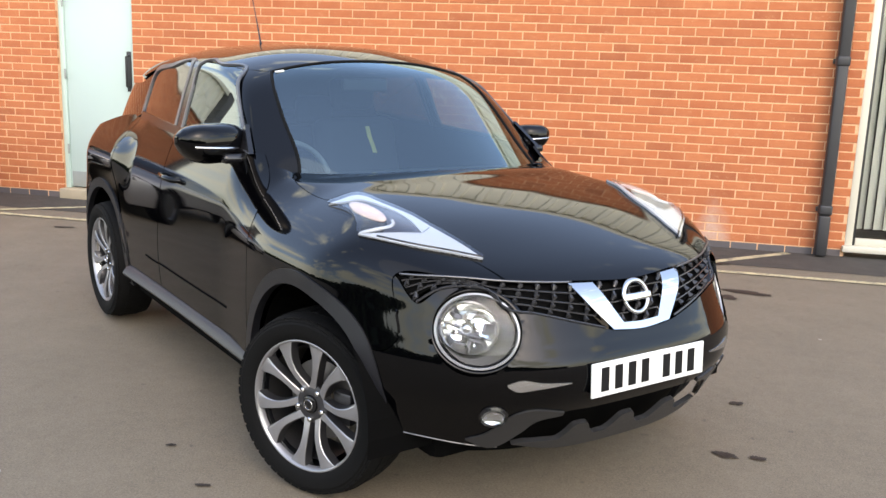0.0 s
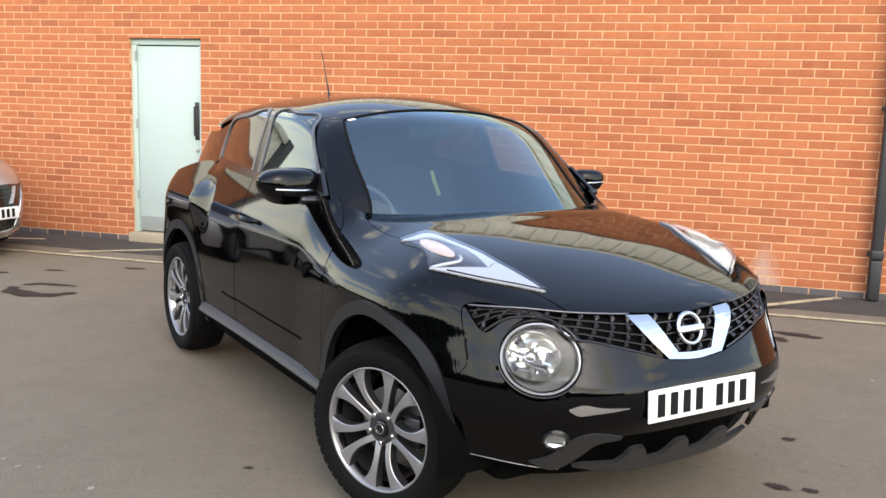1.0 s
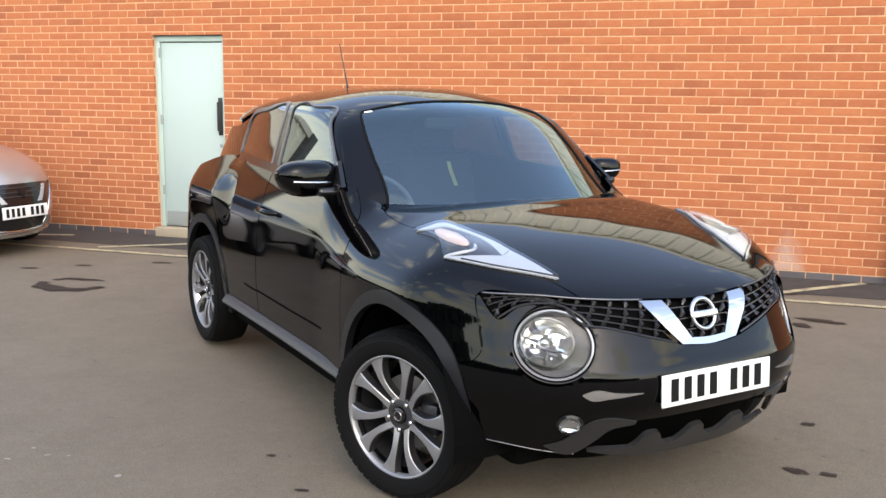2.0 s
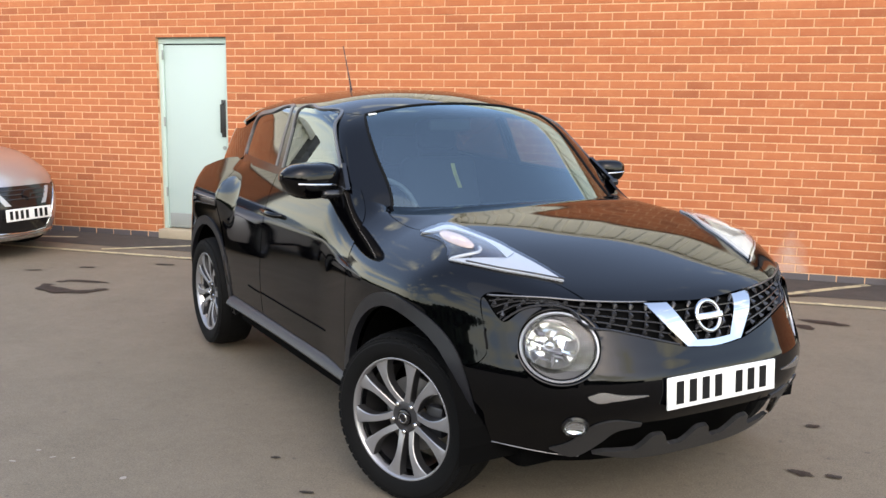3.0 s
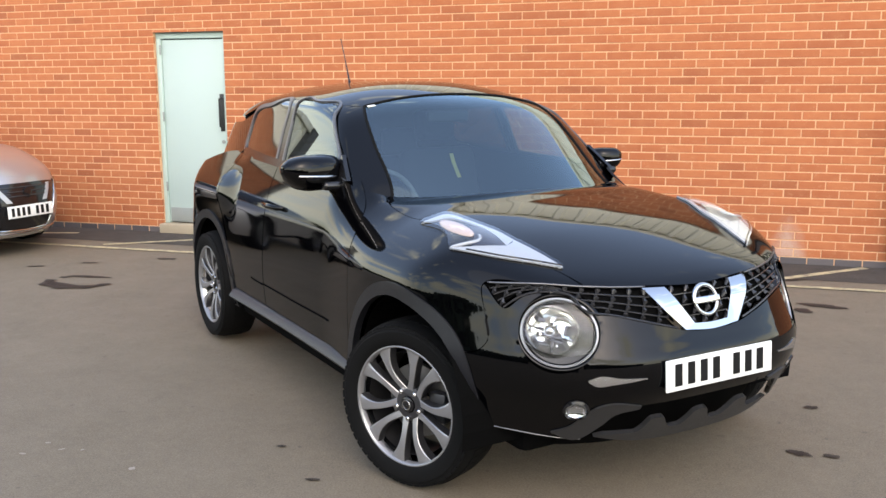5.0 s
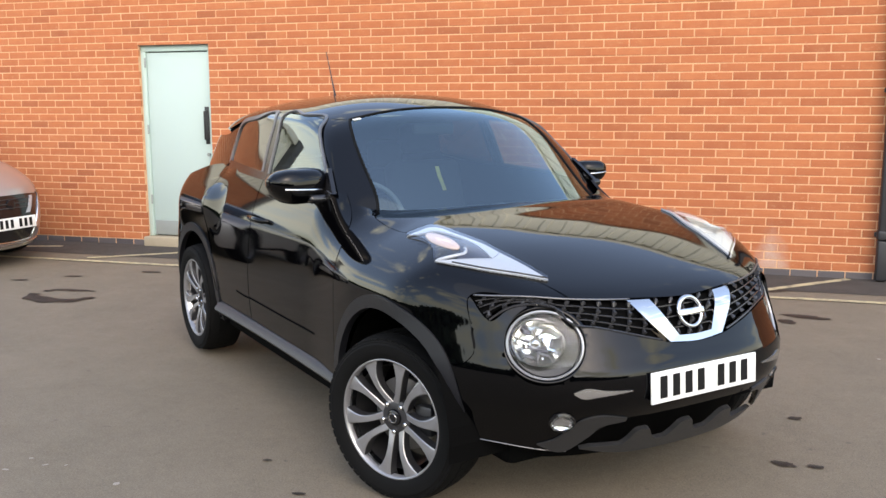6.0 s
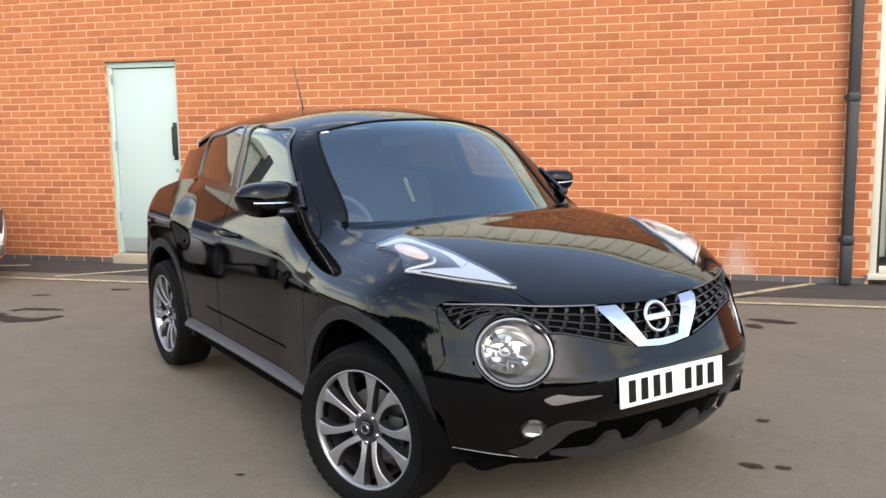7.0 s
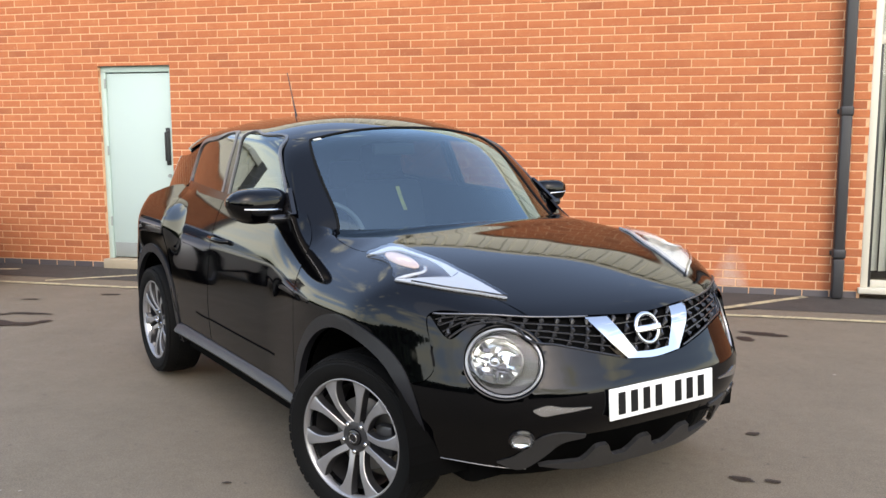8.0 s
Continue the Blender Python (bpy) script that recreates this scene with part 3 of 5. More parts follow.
def upper_body(x, y, z, round_off=0.022):
    s = np.abs(y)
    roof = z - (ROOF_Z(x) - 0.075 * (s / 0.55) ** 2.4)
    screen = (x + 1.242 * (z - 1.04) + 0.37 + 0.53 * s**2 - 0.092) / 1.59
    side = s - (0.746 - 0.35 * (z - 1.14) - 0.10 * np.maximum(0, -1.7 - x) ** 2)
    tail = (-2.99 + 0.75 * (z - 1.1) + 0.15 * s**2 - x) / 1.25
    return blend(round_off, roof, screen, side, tail)


def cabin_side(x, y, z):
    """The glasshouse with crisper corners, for its side windows."""
    return upper_body(x, y, z, 0.009)


def cast(field, origin, aim, reach=2.6):
    """Where rays from inside meet the body."""
    way = aim - origin
    way = way / np.linalg.norm(way, axis=-1, keepdims=True)
    lo, hi = np.zeros(way.shape[:-1]), np.full(way.shape[:-1], reach)
    for _ in range(34):
        mid = (lo + hi) / 2
        q = origin + way * mid[..., None]
        inside = field(q[..., 0], q[..., 1], q[..., 2]) < 0
        lo, hi = np.where(inside, mid, lo), np.where(inside, hi, mid)
    return origin + way * lo[..., None]


def curve(points, n):
    """n points along a smooth curve through a few points."""
    q = np.array(points, float)
    if len(q) == 2:
        return q[0] + (q[1] - q[0]) * np.linspace(0, 1, n)[:, None]
    t = np.concatenate(([0], np.cumsum(np.linalg.norm(np.diff(q, axis=0), axis=1))))
    fine = np.linspace(0, t[-1], 400)
    line = np.stack([spline(list(zip(t, q[:, k])))(fine) for k in range(q.shape[1])], 1)
    along = np.concatenate(([0], np.cumsum(np.linalg.norm(np.diff(line, axis=0), axis=1))))
    want = np.linspace(0, along[-1], n)
    return np.stack([np.interp(want, along, line[:, k]) for k in range(q.shape[1])], 1)


def patch(bottom, top, left, right, nu, nv):
    """A net of points between four border curves that meet at the corners."""
    b, t, l, r = curve(bottom, nu), curve(top, nu), curve(left, nv), curve(right, nv)
    u, v = np.linspace(0, 1, nu)[:, None, None], np.linspace(0, 1, nv)[None, :, None]
    flat = (1 - u) * (1 - v) * b[0] + u * (1 - v) * b[-1] + (1 - u) * v * t[0] + u * v * t[-1]
    return (1 - v) * b[:, None] + v * t[:, None] + (1 - u) * l[None] + u * r[None] - flat


SPINE = {
    "lower": (lower_body, lambda q: np.stack([np.clip(q[..., 0], -2.5, 0.2), 0 * q[..., 1], np.full(q.shape[:-1], 0.66)], -1)),
    "side": (side_body, lambda q: np.stack([q[..., 0], 0 * q[..., 1], q[..., 2]], -1)),
    "hood": (lower_body, lambda q: np.stack([q[..., 0], q[..., 1], np.full(q.shape[:-1], 0.5)], -1)),
    "nose": (lower_body, lambda q: np.stack([np.full(q.shape[:-1], -0.15), 0 * q[..., 1], q[..., 2]], -1)),
    "tail": (lower_body, lambda q: np.stack([np.full(q.shape[:-1], -2.3), 0 * q[..., 1], q[..., 2]], -1)),
    "upper": (upper_body, lambda q: np.stack([np.clip(q[..., 0], -2.3, -1.2), 0 * q[..., 1], np.full(q.shape[:-1], 1.05)], -1)),
    "cabin": (cabin_side, lambda q: np.stack([q[..., 0], 0 * q[..., 1], q[..., 2]], -1)),
}


def onto(kind, q):
    field, spine = SPINE[kind]
    q = np.asarray(q, float)
    return cast(field, spine(q), q)


def sheet(name, net, material, parent, label="", proud=0.0, lip=0.012, mirror=False, holes=()):
    """A panel from a net of points: its skin and the folded-in edge round it."""
    net = np.array(net)
    if mirror:
        net = net * (1, -1, 1)
    du, dv = np.gradient(net, axis=0), np.gradient(net, axis=1)
    nor = np.cross(du, dv)
    nor /= np.linalg.norm(nor, axis=-1, keepdims=True) + 1e-12
    centre = np.array((-1.1, 0, 0.6))
    sign = 1 if np.sum(nor * (net - centre)) > 0 else -1
    nor = nor * sign
    net = net + nor * proud
    nu, nv = net.shape[:2]
    verts = [tuple(q) for q in net.reshape(-1, 3)]
    order = (lambda a, b, c, d: (a, b, c, d)) if sign > 0 else (lambda a, b, c, d: (d, c, b, a))
    faces = [order(i * nv + j, (i + 1) * nv + j, (i + 1) * nv + j + 1, i * nv + j + 1) for i in range(nu - 1) for j in range(nv - 1)]
    for at, axis, radius in holes:
        # the cut follows the circle
        for k, q in enumerate(verts):
            d = Vector(q) - at
            along = axis * d.dot(axis)
            out = d - along
            if d.length < 0.3 and abs(out.length - radius) < 0.0065:
                verts[k] = tuple(at + along + out * (radius / out.length))
        def clear_of(face):
            d = Vector(np.mean([verts[k] for k in face], axis=0)) - at
            return (d - axis * d.dot(axis)).length > radius or d.length > 0.3
        faces = [face for face in faces if clear_of(face)]
    if lip:
        ring = [(i, 0) for i in range(nu)] + [(nu - 1, j) for j in range(1, nv)] + [(i, nv - 1) for i in range(nu - 2, -1, -1)] + [(0, j) for j in range(nv - 2, 0, -1)]
        base = len(verts)
        # the edge rolls over before it folds in
        verts += [tuple(net[i, j] - nor[i, j] * lip) for i, j in ring]
        n = len(ring)
        for k in range(n):
            a, b = ring[k], ring[(k + 1) % n]
            faces.append(order(base + k, base + (k + 1) % n, b[0] * nv + b[1], a[0] * nv + a[1]))
    ob = mesh_object(name, verts, faces, material, parent, label, True)
    ob.data.set_sharp_from_angle(angle=radians(50))
    return ob


def panel(name, kind, bottom, top, left, right, material, parent, nu=40, nv=30, label="", both=True, **more):
    """A body panel between four border curves; both: on the two sides of the car."""
    net = onto(kind, patch(bottom, top, left, right, nu, nv))
    obs = [sheet(name, net, material, parent, label, **more)]
    if both:
        obs.append(sheet(name, net, material, parent, label, mirror=True, **more))
    return obs


def arc(cx, cz, r, a0, a1, y, n=9, rz=None):
    return [(cx + r * math.cos(radians(a)), y, cz + (rz or r) * math.sin(radians(a))) for a in np.linspace(a0, a1, n)]


def surface_frame(kind, q):
    """A point on the body and the outward direction there."""
    p0 = onto(kind, np.array(q))
    f = SPINE[kind][0]
    e = 1e-4
    g = np.array([f(*(p0 + d)) - f(*(p0 - d)) for d in np.eye(3) * e])
    return Vector(p0), Vector(g).normalized()


CAR_YAW = -42.11
car = thing("hatchback_car", pose(0, 0, 0, 0, 0.35, CAR_YAW), "glossy black compact crossover car with alloy wheels, parked on tarmac", "car")
GAP = 0.004
ARCH_R, ARCH_Z, AX_F, AX_R = 0.45, 0.365, 0.03, -2.48
ARCH_X = {AX_F: 0.07, AX_R: AX_R + 0.02}


# borders shared by neighbouring panels, on the car's right side
drop = lambda pts: [tuple(q) for q in onto("hood", np.array(pts))]
other = lambda pts: [(x, -y, z) for x, y, z in pts][::-1]
both_sides = lambda pts: list(pts) + other(pts)
HOOD_SIDE = drop([(-0.50, -0.635, 1.06), (-0.40, -0.665, 1.04), (-0.31, -0.675, 1.02), (-0.20, -0.678, 1.02), (-0.12, -0.675, 1.01), (0.02, -0.63, 1.03), (0.2, -0.605, 1.01), (0.36, -0.565, 0.985), (0.56, -0.478, 0.92), (0.648, -0.445, 0.872)])
HOOD_FRONT = both_sides([(0.648, -0.445, 0.872), (0.70, -0.26, 0.868)]) [:2] + [(0.73, 0, 0.865), (0.70, 0.26, 0.868), (0.648, 0.445, 0.872)]
COWL = [(-0.50, -0.635, 1.06), (-0.42, -0.4, 1.06), (-0.37, 0, 1.06), (-0.42, 0.4, 1.06), (-0.50, 0.635, 1.06)]
panel("hood", "hood", COWL, HOOD_FRONT, HOOD_SIDE, [(x, -y, z) for x, y, z in HOOD_SIDE], PAINT, car, 80, 90, both=False)

seam = -0.385
snap = lambda pts: [tuple(q) for q in onto("lower", np.array(pts))]
fender_arch = snap(arc(ARCH_X[AX_F], ARCH_Z, ARCH_R, 176, 36, -0.885, 14))
WING_EDGE = snap([fender_arch[-1], (0.465, -0.775, 0.645), (0.490, -0.750, 0.685), (0.461, -0.741, 0.772), (0.430, -0.731, 0.870)])
fender_top = [(x, y - 0.005, z) for x, y, z in HOOD_SIDE]
wing_top = drop([(-0.60, -0.762, 1.13), (-0.55, -0.70, 1.10)]) + fender_top
panel("front_fender", "lower", fender_arch, wing_top,
      [fender_arch[0], (seam, -0.86, 0.62), (seam - 0.008, -0.85, 0.85), (-0.455, -0.82, 1.00), wing_top[0]],
      WING_EDGE + [(0.561, -0.590, 0.878), fender_top[-1]], PAINT, car, 70, 60)

BUMPER_TOP = [(x + 0.002, y, z - 0.003) for x, y, z in WING_EDGE] + [(0.515, -0.695, 0.793), (0.552, -0.643, 0.836), (0.600, -0.570, 0.850), (0.655, -0.505, 0.835), (0.692, -0.487, 0.792), (0.737, -0.400, 0.775), (0.790, -0.215, 0.728), (0.808, -0.12, 0.706)]
BUMPER_LOW = [(0.400, -0.785, 0.368), (0.516, -0.676, 0.357), (0.63, -0.538, 0.336), (0.665, -0.475, 0.330), (0.723, -0.425, 0.394), (0.788, -0.335, 0.456), (0.80, -0.2, 0.462)]
bumper_edge = [BUMPER_LOW[0], (0.435, -0.82, 0.48), (0.440, -0.835, 0.57), BUMPER_TOP[0]]
LAMP_AT = {side: surface_frame("nose", (0.664, side * 0.574, 0.728))[0] for side in (-1, 1)}
LAMP_AIM = {side: surface_frame("nose", (0.664, side * 0.574, 0.728))[1] for side in (-1, 1)}
FOG_AT = {side: surface_frame("nose", (0.707, side * 0.526, 0.457)) for side in (-1, 1)}
holes = [(LAMP_AT[k], LAMP_AIM[k], 0.139) for k in (-1, 1)] + [(FOG_AT[k][0], FOG_AT[k][1], 0.040) for k in (-1, 1)]
panel("front_bumper", "nose", BUMPER_LOW + [(0.805, 0, 0.462)] + other(BUMPER_LOW), BUMPER_TOP + [(0.81, 0, 0.698)] + other(BUMPER_TOP),
      bumper_edge, [(x, -y, z) for x, y, z in bumper_edge], PAINT, car, 240, 60, both=False, holes=holes)

# doors and rear side
belt = lambda x: 1.132 + 0.035 * (-0.6 - x) / 1.4
DOOR_B = -1.50
front_edge = [(seam - GAP, -0.85, 0.385), (seam - GAP, -0.86, 0.62), (seam - 0.013, -0.85, 0.85), (-0.462, -0.82, 1.00), (-0.605, -0.765, belt(-0.6))]
panel("front_door", "side", [front_edge[0], (DOOR_B + GAP, -0.85, 0.40)], [front_edge[-1], (DOOR_B + GAP, -0.76, belt(DOOR_B))],
      front_edge, [(DOOR_B + GAP, -0.85, 0.40), (DOOR_B + GAP, -0.76, belt(DOOR_B))], PAINT, car, 50, 44)
rear_edge = [(-2.00, -0.86, 0.40), (-2.05, -0.87, 0.55), (-2.14, -0.87, 0.72), (-2.20, -0.85, 0.90), (-2.16, -0.77, belt(-2.16))]
panel("rear_door", "side", [(DOOR_B - GAP, -0.85, 0.40), rear_edge[0]], [(DOOR_B - GAP, -0.76, belt(DOOR_B)), rear_edge[-1]],
      [(DOOR_B - GAP, -0.85, 0.40), (DOOR_B - GAP, -0.76, belt(DOOR_B))], rear_edge, PAINT, car, 40, 44)
rear_arch = arc(ARCH_X[AX_R], ARCH_Z, 0.43, 168, 12, -0.885, 14)
TAIL_EDGE = [rear_arch[0], (-2.95, -0.80, 0.62), (-2.93, -0.78, 0.85), (-2.86, -0.70, 1.04)]
panel("quarter_panel", "side", rear_arch[::-1], [(-2.168, -0.77, belt(-2.16)), (-2.5, -0.74, 1.15), (-2.86, -0.68, 1.06)],
      [rear_arch[-1], (-2.155, -0.87, 0.70), (-2.208, -0.85, 0.90), (-2.168, -0.77, belt(-2.16))], TAIL_EDGE, PAINT, car, 50, 44)
panel("rear_bumper", "tail", [(-2.9, -0.80, 0.30), (-3.2, -0.5, 0.30), (-3.24, 0, 0.30), (-3.2, 0.5, 0.30), (-2.9, 0.80, 0.30)], [(-2.96, -0.79, 0.68), (-3.2, -0.5, 0.68), (-3.27, 0, 0.68), (-3.2, 0.5, 0.68), (-2.96, 0.79, 0.68)],
      [(-2.9, -0.80, 0.30), (-2.96, -0.79, 0.68)], [(-2.9, 0.80, 0.30), (-2.96, 0.79, 0.68)], PAINT, car, 60, 16, both=False)
panel("tailgate", "tail", [(-2.96, -0.79, 0.685), (-3.2, -0.5, 0.685), (-3.27, 0, 0.685), (-3.2, 0.5, 0.685), (-2.96, 0.79, 0.685)], [(-2.86, -0.68, 1.06), (-3.0, -0.45, 1.07), (-3.07, 0, 1.07), (-3.0, 0.45, 1.07), (-2.86, 0.68, 1.06)],
      [(-2.96, -0.79, 0.685), (-2.86, -0.68, 1.06)], [(-2.96, 0.79, 0.685), (-2.86, 0.68, 1.06)], PAINT, car, 60, 20, both=False)

# cabin shell
SCREEN_EDGE = [(-0.455, -0.64, 1.035), (-0.507, -0.604, 1.087), (-0.74, -0.57, 1.28), (-0.969, -0.524, 1.459)]
SCREEN_TOP = [(-0.969, -0.524, 1.459), (-0.955, -0.3, 1.492), (-0.95, 0, 1.502), (-0.955, 0.3, 1.492), (-0.969, 0.524, 1.459)]
SCREEN_LOW = [(-0.455, -0.64, 1.035), (-0.39, -0.4, 1.035), (-0.35, 0, 1.035), (-0.39, 0.4, 1.035), (-0.455, 0.64, 1.035)]
panel("windscreen", "upper", SCREEN_LOW, SCREEN_TOP, SCREEN_EDGE, [(x, -y, z) for x, y, z in SCREEN_EDGE], WINDSCREEN, car, 50, 36, "clear windscreen reflecting the sky", both=False, lip=0)
PILLAR_OUT = [(-0.59, -0.77, 1.09), (-0.685, -0.745, 1.17), (-0.90, -0.68, 1.32), (-1.10, -0.605, 1.462)]
panel("windscreen_pillar", "upper", [SCREEN_EDGE[0], (-0.51, -0.71, 1.055), PILLAR_OUT[0]], [SCREEN_TOP[0], (-1.0, -0.57, 1.47), PILLAR_OUT[-1]], SCREEN_EDGE, PILLAR_OUT, PAINT, car, 14, 40, lip=0.02)
RAIL_LOW = [(-1.10, -0.605, 1.462), (-1.40, -0.605, 1.472), (-1.80, -0.60, 1.455), (-2.14, -0.585, 1.395), (-2.4, -0.56, 1.34)]
RAIL_TOP = [(-0.969, -0.524, 1.459), (-1.40, -0.525, 1.50), (-1.80, -0.52, 1.50), (-2.3, -0.50, 1.45), (-2.80, -0.45, 1.33)]
panel("roof_rail", "upper", RAIL_LOW, RAIL_TOP, [RAIL_LOW[0], RAIL_TOP[0]], [RAIL_LOW[-1], (-2.6, -0.51, 1.33), RAIL_TOP[-1]], PAINT, car, 50, 12, lip=0.02)
panel("roof", "upper", RAIL_TOP, [(x, -y, z) for x, y, z in RAIL_TOP], SCREEN_TOP, [(-2.80, -0.45, 1.33), (-2.86, 0, 1.37), (-2.80, 0.45, 1.33)], PAINT, car, 60, 50, both=False)
panel("door_glass", "cabin", [(-0.66, -0.74, belt(-0.64)), (-1.465, -0.74, belt(-1.46))], [(-1.10, -0.605, 1.462), (-1.505, -0.605, 1.47)], [(-0.66, -0.745, belt(-0.64)), (-0.89, -0.68, 1.31), (-1.10, -0.605, 1.462)],
      [(-1.465, -0.74, belt(-1.46)), (-1.505, -0.605, 1.47)], SIDE_GLASS, car, 24, 24, "front door window glass", lip=0, proud=-0.004)
panel("door_pillar", "cabin", [(-1.465, -0.74, belt(-1.46)), (-1.555, -0.74, belt(-1.55))], [(-1.505, -0.605, 1.47), (-1.61, -0.605, 1.466)], [(-1.465, -0.74, belt(-1.46)), (-1.505, -0.605, 1.47)], [(-1.555, -0.74, belt(-1.55)), (-1.61, -0.605, 1.466)], GLOSS_BLACK, car, 8, 20, "black door pillar strip")
REAR_GLASS_BACK = [(-2.15, -0.72, 1.188), (-2.16, -0.68, 1.28), (-2.14, -0.61, 1.392)]
panel("rear_door_glass", "cabin", [(-1.555, -0.74, belt(-1.55)), (-1.85, -0.74, 1.160), (-2.15, -0.72, 1.188)], [(-1.61, -0.605, 1.466), (-1.8, -0.60, 1.455), (-2.14, -0.585, 1.395)], [(-1.555, -0.74, belt(-1.55)), (-1.61, -0.605, 1.466)], REAR_GLASS_BACK, PRIVACY, car, 24, 24, "dark tinted rear door glass", lip=0, proud=-0.004)
panel("rear_pillar", "cabin", [(-2.15, -0.72, 1.188), (-2.20, -0.74, 1.165), (-2.5, -0.72, 1.14), (-2.86, -0.66, 1.05)], [(-2.14, -0.585, 1.395), (-2.4, -0.56, 1.335), (-2.80, -0.46, 1.31)], REAR_GLASS_BACK, [(-2.86, -0.66, 1.05), (-2.85, -0.58, 1.2), (-2.80, -0.46, 1.31)], PAINT, car, 30, 24, lip=0.02)
panel("belt_moulding", "cabin", [(-0.68, -0.75, belt(-0.68) - 0.03), (-1.4, -0.75, belt(-1.4) - 0.03), (-2.14, -0.74, 1.148)], [(-0.68, -0.745, belt(-0.68) + 0.008), (-1.4, -0.74, belt(-1.4) + 0.008), (-2.14, -0.73, 1.192)],
      [(-0.68, -0.75, belt(-0.68) - 0.03), (-0.68, -0.745, belt(-0.68) + 0.008)], [(-2.14, -0.74, 1.148), (-2.14, -0.73, 1.192)], GLOSS_BLACK, car, 40, 5, "black rubber window moulding", proud=0.006)
panel("rear_window", "upper", [(-2.86, -0.62, 1.08), (-2.98, 0, 1.10), (-2.86, 0.62, 1.08)], [(-2.80, -0.45, 1.33), (-2.86, 0, 1.365), (-2.80, 0.45, 1.33)], [(-2.86, -0.62, 1.08), (-2.80, -0.45, 1.33)], [(-2.86, 0.62, 1.08), (-2.80, 0.45, 1.33)], PRIVACY, car, 24, 16, "dark tinted rear window", both=False, lip=0)
# window surrounds
FRONT_FRAME = [(-0.69, -0.745, belt(-0.69)), (-0.895, -0.68, 1.305), (-1.10, -0.605, 1.456), (-1.27, -0.605, 1.466), (-1.505, -0.605, 1.466), (-1.49, -0.66, 1.32), (-1.465, -0.74, belt(-1.46))]
REAR_FRAME = [(-1.555, -0.74, belt(-1.55)), (-1.58, -0.68, 1.30), (-1.61, -0.605, 1.462), (-1.88, -0.60, 1.440), (-2.14, -0.59, 1.392), (-2.165, -0.68, 1.28), (-2.15, -0.72, 1.188), (-1.85, -0.74, 1.160)]
FRAME_GREY = Mat("window_frame_satin", (0.060, 0.060, 0.064), 0.30).m


def band(kind, loop, n, half, rise, closed=False):
    """A flat strip laid along a curve on the body."""
    q = onto(kind, curve(loop + loop[:1] if closed else loop, n))
    field, e = SPINE[kind][0], 1e-4
    nor = np.stack([field(*(q + d).T) - field(*(q - d).T) for d in np.eye(3) * e], 1)
    nor /= np.linalg.norm(nor, axis=1, keepdims=True)
    tan = np.gradient(q, axis=0)
    across = np.cross(nor, tan / np.linalg.norm(tan, axis=1, keepdims=True))
    return np.stack([q + across * u * half + nor * h for u, h in ((-1.0, -0.004), (-0.9, rise), (0.9, rise), (1.0, -0.004))], 1)


for side in (-1, 1):
    for name, loop in (("front_window_frame", FRONT_FRAME), ("rear_window_frame", REAR_FRAME)):
        sheet(name, band("cabin", loop, 70, 0.013 if name[0] == "r" else 0.008, 0.004, name[0] == "r"), FRAME_GREY, car, "satin dark window surround", lip=0, mirror=side > 0)
seal = [tuple(v) for v in onto("upper", np.concatenate([curve(SCREEN_EDGE, 24), curve(SCREEN_TOP, 30)[1:], (curve(SCREEN_EDGE, 24) * (1, -1, 1))[::-1][1:]]))]
part("windscreen_seal", tube(bmesh.new(), seal, 0.0075, 6), RUBBER, car, "black rubber seal round the windscreen", 60)
LINING = [(-1.05, -0.62, 1.43), (-1.8, -0.62, 1.41), (-2.14, -0.62, 1.35), (-2.5, -0.60, 1.25), (-2.85, -0.55, 1.15)]
panel("headlining", "upper", LINING, [(x, -y, z) for x, y, z in LINING], [LINING[0], (-1.02, 0, 1.52), (-1.05, 0.62, 1.43)], [LINING[-1], (-2.95, 0, 1.2), (-2.85, 0.55, 1.15)], INNER, car, 40, 40, "dark cabin headlining", both=False, proud=-0.03, lip=0)
panel("side_trim", "upper", [(-2.04, -0.7, 1.04), (-2.8, -0.62, 1.04)], [(-2.14, -0.62, 1.37), (-2.8, -0.52, 1.18)], [(-2.04, -0.7, 1.04), (-2.14, -0.62, 1.37)], [(-2.8, -0.62, 1.04), (-2.8, -0.52, 1.18)], INNER, car, 14, 14, "", proud=-0.03, lip=0)
panel("door_card", "side", [(-0.62, -0.8, 0.45), (-2.12, -0.8, 0.45)], [(-0.66, -0.7, 1.150), (-2.12, -0.7, 1.19)], [(-0.62, -0.8, 0.45), (-0.66, -0.7, 1.150)], [(-2.12, -0.8, 0.45), (-2.12, -0.7, 1.19)], INNER, car, 20, 14, "", proud=-0.045, lip=0)
part("roof_spoiler", box(bmesh.new(), (-2.96, -0.34, 1.318), (-2.78, 0.34, 1.342), 0.012, 2), PAINT, car, "", 40)

# dark strips for the shadow line of the pressed crease low on the doors
for side in (-1, 1):
    for x0, x1 in ((-0.64, -1.49), (-1.512, -1.70)):
        crease = band("side", [(x0, -0.85, 0.511), (x0 * 0.5 + x1 * 0.5, -0.85, 0.511), (x1, -0.85, 0.515)], 30, 0.005, 0.002)
        sheet("door_crease_shade", crease, INNER, car, "dark strip standing in for the crease's shadow line", lip=0, mirror=side > 0)

